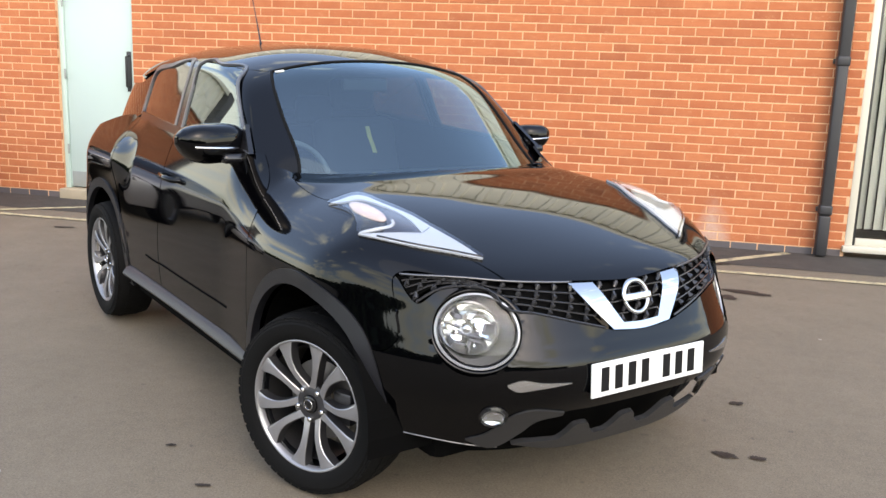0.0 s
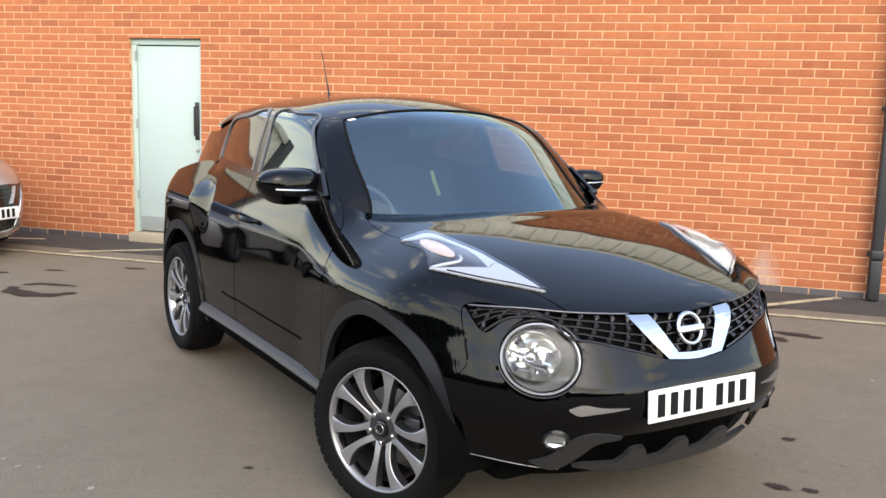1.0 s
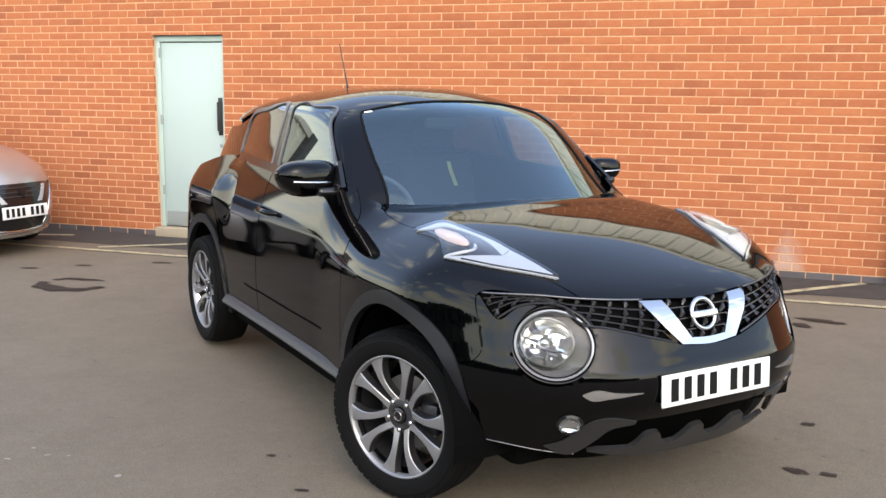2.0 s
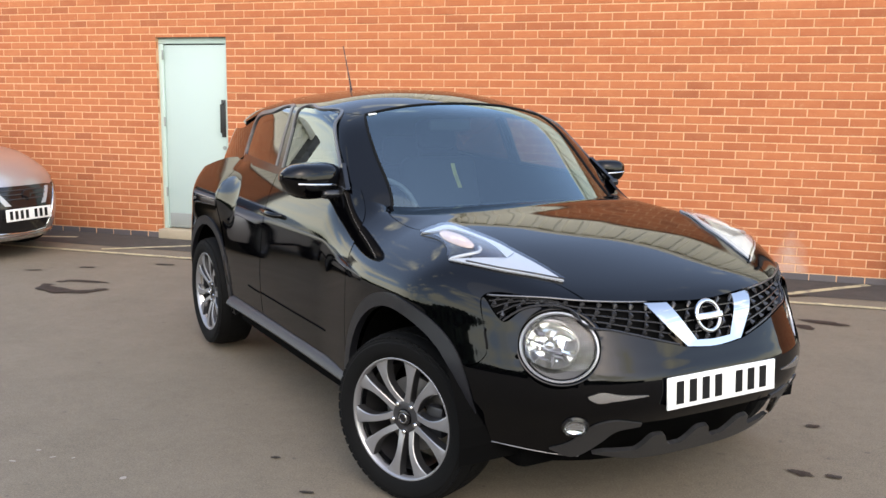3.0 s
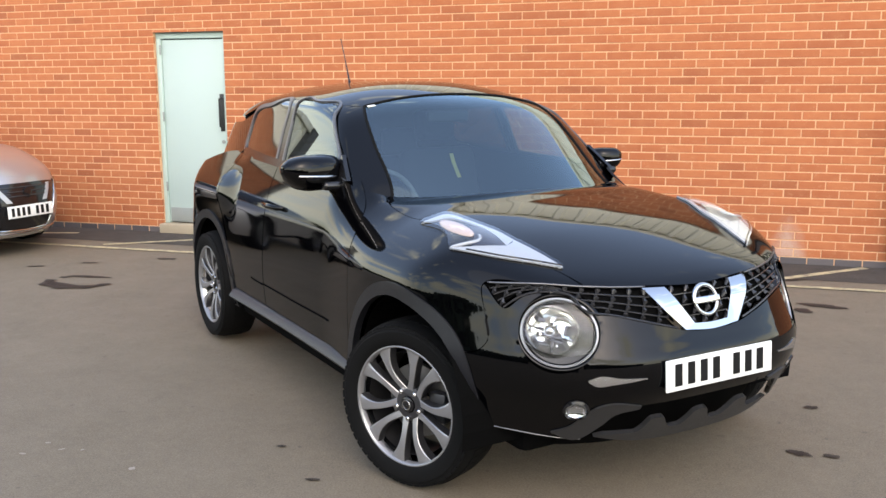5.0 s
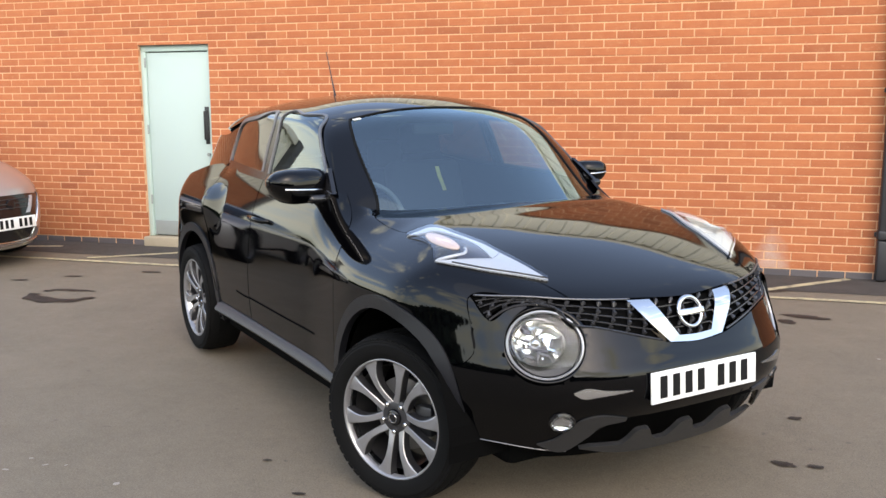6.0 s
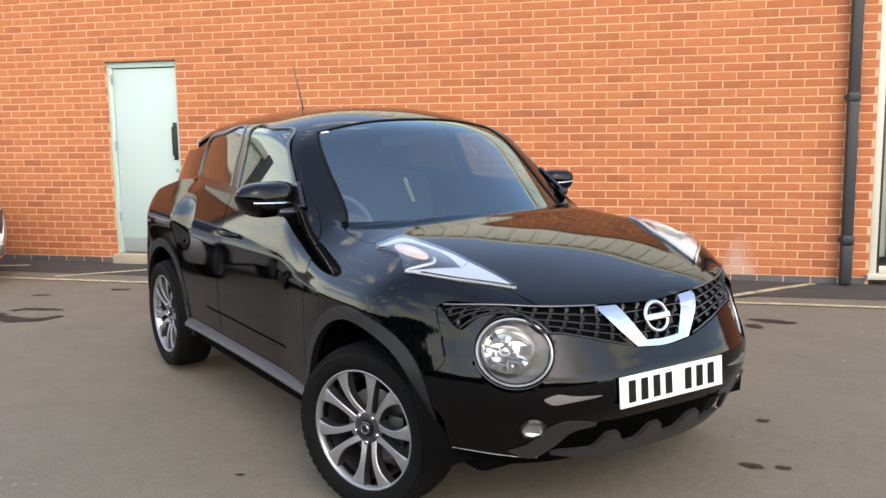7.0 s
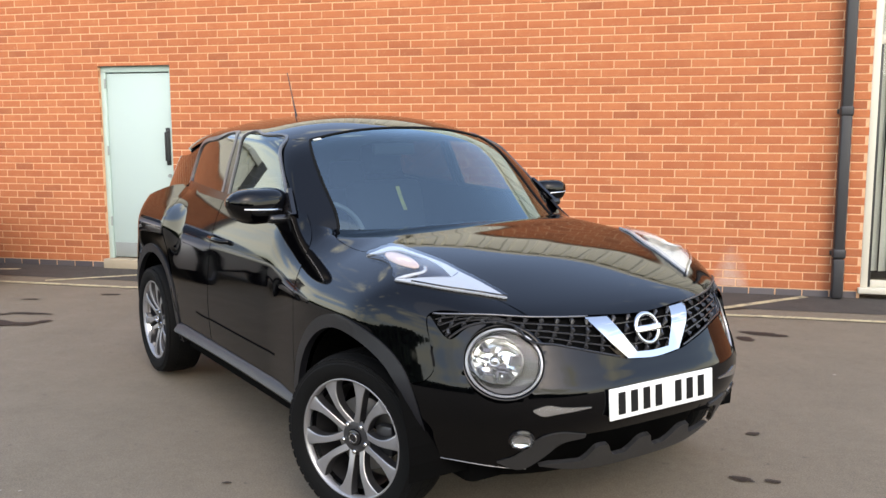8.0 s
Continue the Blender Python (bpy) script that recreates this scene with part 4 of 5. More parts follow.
# wheel arch mouldings, sill covers and wheel housings
for ax, r, a0, a1 in ((AX_F, ARCH_R, 190, 2), (AX_R, 0.43, 176, -12)):
    cx = ARCH_X[ax]
    outer, inner = arc(cx, ARCH_Z, r + 0.004, a0, a1, -0.88, 22), arc(cx, ARCH_Z - 0.004, r - 0.043, a0, a1, -0.88, 22)
    if ax == AX_F:
        # the front end of the moulding draws in under the bumper
        pull = 1 - 0.16 * np.clip(np.linspace(-2.6, 1, 22), 0, 1) ** 1.5
        outer, inner = ([(cx + (x - cx) * k, y, z) for (x, y, z), k in zip(row, pull)] for row in (outer, inner))
    panel("wheel_arch_moulding", "side", inner, outer, [inner[0], outer[0]], [inner[-1], outer[-1]], ARCH_TRIM, car, 60, 9, "matt black plastic wheel arch moulding", proud=0.007, lip=0.03)
for side in (-1, 1):
    bm = bmesh.new()
    path = [(0.80, 0.325), (0.870, 0.338), (0.877, 0.348), (0.872, 0.360), (0.850, 0.386), (0.815, 0.408)]
    rings = []
    for x in np.linspace(-0.375, -2.04, 18):
        tuck = 0.012 * math.sin((x + 0.375) / -1.665 * math.pi)
        rings.append([bm.verts.new((x, side * (y - tuck), z)) for y, z in path])
    for r, q in zip(rings, rings[1:]):
        for k in range(len(path) - 1):
            bm.faces.new((r[k], r[k + 1], q[k + 1], q[k]))
    for r in (rings[0], rings[-1]):
        bm.faces.new(r)
    part("sill_cover", bm, TRIM, car, "dark grey plastic sill cover", 35)
    for ax in (AX_F, AX_R):
        bm = bmesh.new()
        cx = ARCH_X[ax]
        lathe(bm, [(0.41, side * 0.58), (0.412, side * 0.84)], 40, "Y", (cx, 0, ARCH_Z - 0.01))
        lathe(bm, [(0.01, side * 0.575), (0.41, side * 0.575)], 40, "Y", (cx, 0, ARCH_Z - 0.01))
        bmesh.ops.delete(bm, geom=[v for v in bm.verts if v.co.z < 0.23], context="VERTS")
        part("wheel_housing", bm, INNER, car)
part("underbody", box(bmesh.new(), (-3.0, -0.60, 0.23), (0.50, 0.60, 0.42), 0.04, 2), INNER, car, "", 40)
for x0, x1 in ((-2.02, -0.42), ):
    part("floor_pan", box(bmesh.new(), (x0, -0.80, 0.24), (x1, 0.80, 0.40), 0.02), INNER, car)
part("parcel_shelf", box(bmesh.new(), (-2.88, -0.54, 0.96), (-2.36, 0.54, 1.15), 0.03, 2), INNER, car, "", 40)
part("engine_cover", box(bmesh.new(), (-0.42, -0.56, 0.42), (0.50, 0.56, 0.84), 0.05, 2), INNER, car, "", 40)
part("boot_tub", box(bmesh.new(), (-2.95, -0.56, 0.42), (-2.05, 0.56, 0.95), 0.04, 2), INNER, car, "", 40)


# wheels
def wheel(at, side, turn=0.0):
    """A tyre on a ten-spoke alloy rim, its outer face towards -y before it is turned."""
    hub = part("wheel", lathe(bmesh.new(), [(0.205, -0.060), (0.205, 0.10)], 48), ALLOY_DARK, car, "dark-pocketed machined alloy wheel with black tyre", 40)
    hub.matrix_local = pose(*at, 0, 0, (0 if side < 0 else 180) + turn)
    R, w = 0.329, 0.108
    profile = [(0.232, 0.095), (0.262, w), (0.300, w + 0.002), (0.322, w - 0.012), (R - 0.002, 0.072), (R, 0.03), (R, -0.03), (R - 0.005, -0.072), (0.315, -w + 0.014), (0.306, -w + 0.005), (0.301, -w + 0.005), (0.295, -w), (0.268, -w - 0.001), (0.240, -0.098), (0.232, -0.088)]
    part("tyre", lathe(bmesh.new(), profile, 72), RUBBER, hub, "black road tyre with shoulder grooves", 30)
    bm = bmesh.new()
    for k in range(54):
        a = 2 * math.pi * k / 54
        for y0, y1, tw in ((-0.100, -0.060, 0.15), (0.060, 0.100, -0.15), (-0.045, 0.0, 0.1), (0.01, 0.05, -0.1)):
            sub = bmesh.new()
            box(sub, (-0.0145, y0, R - 0.012 if abs(y0 + y1) < 0.14 else R - 0.030), (0.0145, y1, R + 0.0008 if abs(y0 + y1) < 0.14 else R - 0.013), 0)
            bmesh.ops.transform(sub, matrix=Matrix.Rotation(a + tw * 0.1, 4, "Y"), verts=sub.verts)
            me = bpy.data.meshes.new("tmp")
            sub.to_mesh(me)
            sub.free()
            bm.from_mesh(me)
            bpy.data.meshes.remove(me)
    tagged(part("tread", bm, RUBBER, hub), kind="stuff")
    part("rim_lip", lathe(bmesh.new(), [(0.226, -0.070), (0.231, -0.096), (0.236, -0.098), (0.240, -0.095), (0.241, -0.085)], 72), ALLOY, hub, "machined rim lip", 60)
    part("rim_barrel", lathe(bmesh.new(), [(0.224, -0.072), (0.212, -0.03), (0.205, 0.06)], 60), CHROME, hub, "bright inner rim", 60)
    for k in range(5):
        for s in (-1, 1):
            bm = bmesh.new()
            rows = []
            for t in np.linspace(0, 1, 12):
                r = 0.058 + 0.172 * t
                off = 0.012 + 0.060 * t + 0.013 * math.sin(math.pi * t)
                spread = radians(72 * k + 98) + s * math.asin(min(0.95, off / r))
                half = 0.0108 + 0.003 * t + 0.022 * t**4 + 0.005 * (1 - t) ** 5
                lift = -0.062 - 0.026 * t - 0.010 * math.sin(math.pi * t)
                c = Vector((r * math.cos(spread), lift, r * math.sin(spread)))
                tan = Vector((-math.sin(spread), 0, math.cos(spread)))
                rows.append([bm.verts.new(c + tan * q * half + Vector((0, dy, 0))) for q, dy in ((-1.25, 0.034), (-1, 0.003), (-0.8, 0), (0.8, 0), (1, 0.003), (1.25, 0.034))])
            for a, b in zip(rows, rows[1:]):
                for j in range(5):
                    f = bm.faces.new((a[j], a[j + 1], b[j + 1], b[j]))
                    f.material_index = 1 if j in (0, 4) else 0
            ob = part("spoke", bm, ALLOY, hub, "", 30)
            ob.data.materials.append(ALLOY_DARK)
    part("wheel_centre", lathe(bmesh.new(), [(0.078, -0.035), (0.072, -0.058), (0.050, -0.066), (0.034, -0.066), (0.032, -0.060)], 40), ALLOY_DARK, hub, "", 40)
    part("centre_cap", lathe(bmesh.new(), [(0.032, -0.060), (0.030, -0.072), (0.022, -0.076), (0.0005, -0.077)], 32), GLOSS_BLACK, hub, "black centre cap with silver badge", 40)
    part("cap_badge", tube(bmesh.new(), [(0.018 * math.cos(a), -0.0765, 0.018 * math.sin(a)) for a in np.linspace(0, 2 * math.pi, 20, endpoint=False)], 0.003, 6, True), CHROME, hub, "", 60)
    for k in range(5):
        a = radians(72 * k + 54)
        part("wheel_nut", lathe(bmesh.new(), [(0.0095, -0.05), (0.0095, -0.072), (0.006, -0.076), (0.0005, -0.076)], 12, "Y", (0.057 * math.cos(a), 0, 0.057 * math.sin(a))), CHROME, hub, "", 40)
    part("brake_disc", lathe(bmesh.new(), [(0.06, 0.0), (0.145, 0.0), (0.145, 0.02), (0.06, 0.02)], 48), STEEL, hub, "grey steel brake disc", 40)
    cal = bmesh.new()
    box(cal, (0.075, -0.035, -0.06), (0.155, 0.05, 0.06), 0.012, 2)
    part("brake_caliper", cal, ALLOY_DARK, hub, "", 40)
    return hub


for ax in (AX_F, AX_R):
    for side in (-1, 1):
        wheel((ax, side * 0.765, 0.330), side, 22.0 if ax == AX_F else 0.0)

# grille, badge and lights
side_low = [(0.515, -0.695, 0.796), (0.552, -0.643, 0.839), (0.600, -0.570, 0.853), (0.655, -0.505, 0.838), (0.692, -0.487, 0.795), (0.737, -0.400, 0.778), (0.804, -0.16, 0.717)]
side_top = [(0.444, -0.714, 0.873), (0.561, -0.585, 0.875), (0.645, -0.461, 0.866), (0.712, -0.235, 0.855)]
mid_low = [(0.80, -0.13, 0.712), (0.81, 0, 0.71), (0.80, 0.13, 0.712)]
mid_top = [(0.721, -0.18, 0.856), (0.728, 0, 0.856), (0.721, 0.18, 0.856)]
zones = [(side_low, side_top, False), (mid_low, mid_top, False), (side_low, side_top, True)]
for low, high, turned in zones:
    net = onto("nose", patch(low, high, [low[0], high[0]], [low[-1], high[-1]], 60, 14))
    if turned:
        net = net * (1, -1, 1)
    back = net + np.array((-0.035, 0, 0))
    sheet("grille_backing", back, INNER, car, lip=0)
    bm = bmesh.new()
    width = float(np.linalg.norm(np.diff(net[:, 7], axis=0), axis=1).sum())
    cells = max(3, int(round(width / 0.062)))
    nu, nv = net.shape[:2]

    def spot(u, v):
        i, j = min(max(u, 0), 1) * (nu - 1), min(max(v, 0), 1) * (nv - 1)
        a, b = int(min(i, nu - 2)), int(min(j, nv - 2))
        p, q = i - a, j - b
        return (1 - p) * (1 - q) * net[a, b] + p * (1 - q) * net[a + 1, b] + (1 - p) * q * net[a, b + 1] + p * q * net[a + 1, b + 1]

    rows_n = 4
    for r in range(rows_n + 1):
        pts = [spot(u, r / rows_n) + np.array((-0.018 if r not in (0, rows_n) else -0.008, 0, 0)) for u in np.linspace(0, 1, cells * 2 + 1)]
        tube(bm, pts, 0.0030 if r not in (0, rows_n) else 0.0042, 5)
    for r in range(rows_n):
        for c in range(cells):
            u0 = (c + (0.5 if r % 2 else 0.0)) / cells
            a, b = spot(u0, (r + 0.12) / rows_n), spot(u0 + 0.36 / cells, (r + 0.88) / rows_n)
            tube(bm, [a + np.array((-0.022, 0, 0)), (a + b) / 2 + np.array((-0.014, 0, 0)), b + np.array((-0.022, 0, 0))], [0.004, 0.0095, 0.004], 6)
    part("grille_mesh", bm, GRILLE_BLACK, car, "gloss black honeycomb grille mesh", 50)
    if low is side_low:
        bm = tube(bmesh.new(), [net[i, -1] + np.array((0.004, 0, 0.002)) for i in range(0, nu, 3)], 0.0033, 8)
        part("grille_strip", bm, RIM_GREY, car, "thin satin strip along the grille top", 50)

# bright V round the badge
arm_out = [(0.702, -0.250, 0.855), (0.757, -0.198, 0.785), (0.805, -0.128, 0.710)]
arm_in = [(0.722, -0.158, 0.851), (0.765, -0.122, 0.790), (0.801, -0.080, 0.726)]
panel("grille_v_arm", "nose", arm_out, arm_in, [arm_out[0], arm_in[0]], [arm_out[-1], arm_in[-1]], CHROME, car, 16, 8, "bright chrome grille arm", proud=-0.003, lip=0.03)
panel("grille_v_foot", "nose", [arm_out[-1], (0.812, 0, 0.700), (arm_out[-1][0], 0.128, 0.710)], [arm_in[-1], (0.805, 0, 0.722), (0.801, 0.080, 0.726)], [arm_out[-1], arm_in[-1]], [(arm_out[-1][0], 0.128, 0.710), (0.801, 0.080, 0.726)], CHROME, car, 20, 8, "bright chrome grille foot", both=False, proud=-0.0025, lip=0.03)
badge_ring = tube(bmesh.new(), [(0.764 - 0.35 * 0.052 * math.sin(a), 0.054 * math.cos(a), 0.794 + 0.050 * math.sin(a)) for a in np.linspace(0, 2 * math.pi, 40, endpoint=False)], 0.0088, 8, True)
badge = part("badge_ring", badge_ring, CHROME, car, "chrome ring badge with a plain cross bar", 60)
bar = box(bmesh.new(), (-0.007, -0.065, -0.0125), (0.009, 0.065, 0.0125), 0.004, 2)
ob = part("badge_bar", bar, CHROME, badge, "", 50)
ob.matrix_local = pose(0.766, 0, 0.794, 0, -19, 0)


def seat_on(ob, q, axis, roll=0.0, depth=0.0):
    """Turns a part built along +z onto a surface."""
    m = axis.to_track_quat("Z", "Y").to_matrix().to_4x4()
    ob.matrix_local = Matrix.Translation(q + axis * depth) @ m @ pose(0, 0, 0, 0, 0, roll)


for side in (-1, 1):
    # round main headlamp in its pod: an oval surround with the reflector set to its outer side
    p0, aim = LAMP_AT[side], LAMP_AIM[side]
    pod = part("headlamp", lathe(bmesh.new(), [(0.128, -0.10), (0.128, 0.004), (0.124, 0.012), (0.119, 0.004), (0.116, -0.075), (0.001, -0.082)], 64, "Z", squash=0.88), GLOSS_BLACK, car, "round headlamp with bright reflector in a black pod", 40)
    seat_on(pod, p0, aim, 12 * side, -0.041)
    part("bezel_ring", lathe(bmesh.new(), [(0.1280, 0.006), (0.1345, 0.013), (0.1335, 0.020), (0.1275, 0.022), (0.1250, 0.014)], 72, "Z", squash=0.88), BEZEL, pod, "thin bright bezel ring", 60)
    part("lamp_cowl", lathe(bmesh.new(), [(0.172, -0.020), (0.162, 0.006), (0.152, 0.017), (0.144, 0.021), (0.137, 0.018), (0.131, -0.004)], 72, "Z", squash=0.88), PAINT, pod, "raised black cowl round the lamp", 60)
    ox, oy = 0.026 * side, 0.006
    bowl = lathe(bmesh.new(), [(0.088, -0.022), (0.084, -0.040), (0.076, -0.050), (0.064, -0.060), (0.048, -0.068), (0.034, -0.073), (0.020, -0.076)], 60, "Z", (ox, oy, 0), 0.90)
    for v in bowl.verts:
        u, w = v.co.x - ox, v.co.y - oy
        a, r = math.atan2(w, u), math.hypot(u, w)
        # stepped facets across the bowl
        v.co.z += 0.006 * math.sin(2 * a + 30 * r) + (0.010 if abs(w + 0.010) < 0.009 else 0.0) + (0.008 if abs(u - 0.012) < 0.012 and w < 0 else 0.0)
    part("reflector", bowl, REFLECTOR, pod, "faceted bright reflector bowl", 20)
    part("bulb_shield", lathe(bmesh.new(), [(0.020, -0.074), (0.020, -0.042), (0.013, -0.034), (0.0005, -0.032)], 24, "Z", (ox + 0.010 * side, oy - 0.004, 0)), CHROME, pod, "chrome bulb cap", 40)
    part("lamp_ring", lathe(bmesh.new(), [(0.087, -0.024), (0.092, -0.017), (0.096, -0.028), (0.095, -0.076)], 56, "Z", (ox, oy, 0), 0.90), SATIN, pod, "", 60)
    part("lens", lathe(bmesh.new(), [(0.1262, 0.014), (0.105, 0.018), (0.070, 0.021), (0.035, 0.023), (0.0005, 0.0235)], 56, "Z", squash=0.88), LENS, pod, "clear domed lens", 60)
    part("bulb_bracket", box(bmesh.new(), (ox - 0.034, oy - 0.026, -0.070), (ox + 0.040, oy - 0.016, -0.040), 0.003), LAMP_GREY, pod, "", 40)
    for dx, dy, w, h in ((-0.045, 0.026, 0.013, 0.008), (-0.040, -0.004, 0.018, 0.004), (0.026, -0.034, 0.022, 0.005), (0.045, 0.010, 0.005, 0.018), (-0.017, -0.054, 0.018, 0.005)):
        part("reflector_step", box(bmesh.new(), (ox + dx - w, oy + dy - h, -0.068), (ox + dx + w, oy + dy + h, -0.040), 0.003), LAMP_GREY, pod, "", 40)
    part("shade_fin", box(bmesh.new(), (ox + 0.006, oy - 0.060, -0.066), (ox + 0.016, oy - 0.026, -0.044), 0.003), LAMP_GREY, pod, "", 40)
    # front fog lamp
    p0, n0 = FOG_AT[side]
    fog = part("fog_lamp", lathe(bmesh.new(), [(0.046, -0.03), (0.046, 0.004), (0.040, 0.010), (0.037, 0.0)], 32, "Z"), GLOSS_BLACK, car, "small round fog lamp low in the bumper", 40)
    seat_on(fog, p0, n0)
    part("reflector", lathe(bmesh.new(), [(0.037, 0.002), (0.028, -0.012), (0.0005, -0.018)], 28, "Z"), CHROME, fog, "", 60)
    part("lens", lathe(bmesh.new(), [(0.038, 0.003), (0.025, 0.010), (0.0005, 0.013)], 28, "Z"), LENS, fog, "", 60)

# upper lamps on the front wings
UP_TOP = [(-0.07, -0.684, 1.0), (-0.042, -0.653, 1.02), (-0.025, -0.617, 1.04), (0.005, -0.596, 1.04), (0.08, -0.581, 1.03), (0.145, -0.562, 1.02), (0.216, -0.546, 1.01), (0.31, -0.535, 0.99)]
UP_FRONT = [(0.31, -0.535, 0.99), (0.376, -0.514, 0.97), (0.437, -0.492, 0.948), (0.531, -0.461, 0.911)]
UP_INNER = [(-0.07, -0.684, 1.0), (0.0, -0.655, 1.02), (0.022, -0.628, 1.03), (0.08, -0.606, 1.03), (0.167, -0.584, 1.02), (0.252, -0.576, 1.0), (0.347, -0.579, 0.97)]
UP_LOW = [(0.241, -0.727, 0.95), (0.306, -0.695, 0.947), (0.396, -0.625, 0.936), (0.477, -0.535, 0.924), (0.531, -0.461, 0.909)]
UP_TUCK = [(-0.07, -0.684, 1.0), (0.09, -0.690, 1.0), (0.20, -0.706, 0.97), (0.241, -0.727, 0.95)]
WEDGE_BACK = [(0.241, -0.727, 0.95), (0.293, -0.671, 0.96), (0.338, -0.603, 0.97), (0.347, -0.579, 0.972), (0.31, -0.535, 0.99)]
UP_CAP = [UP_LOW[-1], UP_FRONT[-1]]
lamps = panel("upper_lamp", "lower", UP_TUCK + UP_LOW[1:], UP_TOP + UP_FRONT[1:], [UP_TUCK[0], UP_TOP[0]], UP_CAP, GLOSS_BLACK, car, 50, 14, "boomerang-shaped upper lamp with white light guides on the wing", proud=0.003, lip=0.01)
SIGNAL_LENS = Mat("signal_lens", (0.55, 0.40, 0.33), 0.16, Coat_Weight=1.0, Coat_Roughness=0.03).m
for lamp, side in zip(lamps, (-1, 1)):
    def piece(name, bottom, top, left, right, material, label, proud):
        net = onto("lower", patch(bottom, top, left, right, 36, 9))
        return sheet(name, net, material, lamp, label, proud=proud, lip=0.008, mirror=side > 0)
    piece("light_guide", UP_INNER, UP_TOP, [UP_INNER[0], UP_TOP[0]], [UP_INNER[-1], UP_TOP[-1]], WHITE_LENS, "frosted white light guide", 0.009)
    piece("lamp_wedge", UP_LOW, UP_FRONT, WEDGE_BACK, UP_CAP, WHITE_LENS, "frosted white front wedge", 0.0085)
    GREY_LOW = [(0.14, -0.609, 1.02), (0.208, -0.628, 1.0), (0.262, -0.642, 0.98), (0.293, -0.671, 0.96)]
    piece("lamp_bowl", GREY_LOW, [(0.14, -0.609, 1.02), (0.167, -0.586, 1.02), (0.252, -0.578, 1.0), (0.347, -0.581, 0.97)], [GREY_LOW[0], GREY_LOW[0]], [GREY_LOW[-1], (0.338, -0.603, 0.97), (0.347, -0.581, 0.97)], LAMP_GREY, "satin grey lamp bowl", 0.006)
    rim = onto("lower", curve([(0.241, -0.724, 0.95), (0.27, -0.676, 0.97), (0.279, -0.648, 0.98), (0.262, -0.632, 0.99), (0.235, -0.628, 1.0)], 14))
    part("lamp_rim", tube(bmesh.new(), [(x, -y * side, z + 0.006) for x, y, z in rim], [0.004] + [0.0075] * 12 + [0.004], 8), WHITE_LENS, lamp, "", 60)
    line = onto("lower", curve([(x - 0.010, y + 0.007, z) for x, y, z in UP_LOW[1:]], 26))
    part("lamp_edge", tube(bmesh.new(), [(x, -y * side, z + 0.009) for x, y, z in line], 0.0042, 6), GLOSS_BLACK, lamp, "dark line along the wedge", 60)
    q0, n0 = surface_frame("lower", (0.128, side * 0.645, 1.01))
    bulb = bmesh.new()
    bmesh.ops.create_uvsphere(bulb, u_segments=28, v_segments=14, radius=1)
    orb = part("turn_signal", bulb, SIGNAL_LENS, lamp, "pinkish white turn signal lens", 60)
    along = (Vector((1, side * -0.05, -0.25)) - n0 * Vector((1, side * -0.05, -0.25)).dot(n0)).normalized()
    across = n0.cross(along)
    orb.matrix_local = Matrix.Translation(q0 + n0 * 0.001) @ Matrix((along * 0.112, across * 0.034, n0 * 0.016)).transposed().to_4x4()
    net = onto("lower", patch(UP_TUCK + UP_LOW[1:], UP_TOP + UP_FRONT[1:], [UP_TUCK[0], UP_TOP[0]], UP_CAP, 50, 14))
    sheet("lamp_lens", net, LENS, lamp, "clear moulded lens", proud=0.0205, lip=0.0, mirror=side > 0)

# lower front: intake, lip, corner trim and inserts for the ledge highlight
low_back = [(0.60, -0.47, 0.26), (0.68, 0, 0.24), (0.60, 0.47, 0.26)]
hi_back = [(0.72, -0.42, 0.48), (0.80, 0, 0.48), (0.72, 0.42, 0.48)]
net = onto("nose", patch(low_back, hi_back, [low_back[0], hi_back[0]], [low_back[-1], hi_back[-1]], 40, 10)) - np.array((0.10, 0, 0))
sheet("lower_intake", net, INNER, car, "black lower air intake", lip=0)
lip_low = [(0.66, -0.42, 0.340), (0.70, -0.27, 0.302), (0.715, 0, 0.288), (0.70, 0.27, 0.302), (0.66, 0.42, 0.340)]
# scalloped upper edge with three rises
rise = lambda y: sum(math.exp(-(((y - c) / 0.050) ** 4)) for c in (-0.20, 0.0, 0.20))
lip_top = [(0.735 - 0.18 * y * y, y, 0.334 + 0.08 * y * y + 0.058 * rise(y)) for y in np.linspace(-0.40, 0.40, 33)]
panel("bumper_lip", "nose", lip_low, lip_top, [lip_low[0], lip_top[0]], [lip_low[-1], lip_top[-1]], LIP_GREY, car, 120, 8, "dark grey scalloped lower bumper lip", both=False, proud=0.004, lip=0.018)
# the trim's lighter grey carries the soft highlight on the bumper corner
low, high = [(0.6225, -0.567, 0.360), (0.653, -0.492, 0.330), (0.723, -0.425, 0.394), (0.755, -0.399, 0.434), (0.788, -0.315, 0.452)], [(0.623, -0.569, 0.363), (0.668, -0.530, 0.386), (0.746, -0.472, 0.468), (0.776, -0.424, 0.484), (0.796, -0.315, 0.465)]
panel("bumper_corner_trim", "nose", low, high, [low[0], high[0]], [low[-1], high[-1]], LIP_GREY, car, 28, 9, "lower bumper corner trim, its lighter grey standing in for a soft highlight", proud=0.006, lip=0.02)
# satin insert stands in for the sky mirrored on a sculpted bumper ledge
low, high = [(0.753, -0.513, 0.566), (0.767, -0.488, 0.551), (0.791, -0.439, 0.556), (0.829, -0.322, 0.569)], [(0.753, -0.515, 0.573), (0.775, -0.475, 0.587), (0.800, -0.42, 0.578), (0.829, -0.322, 0.572)]
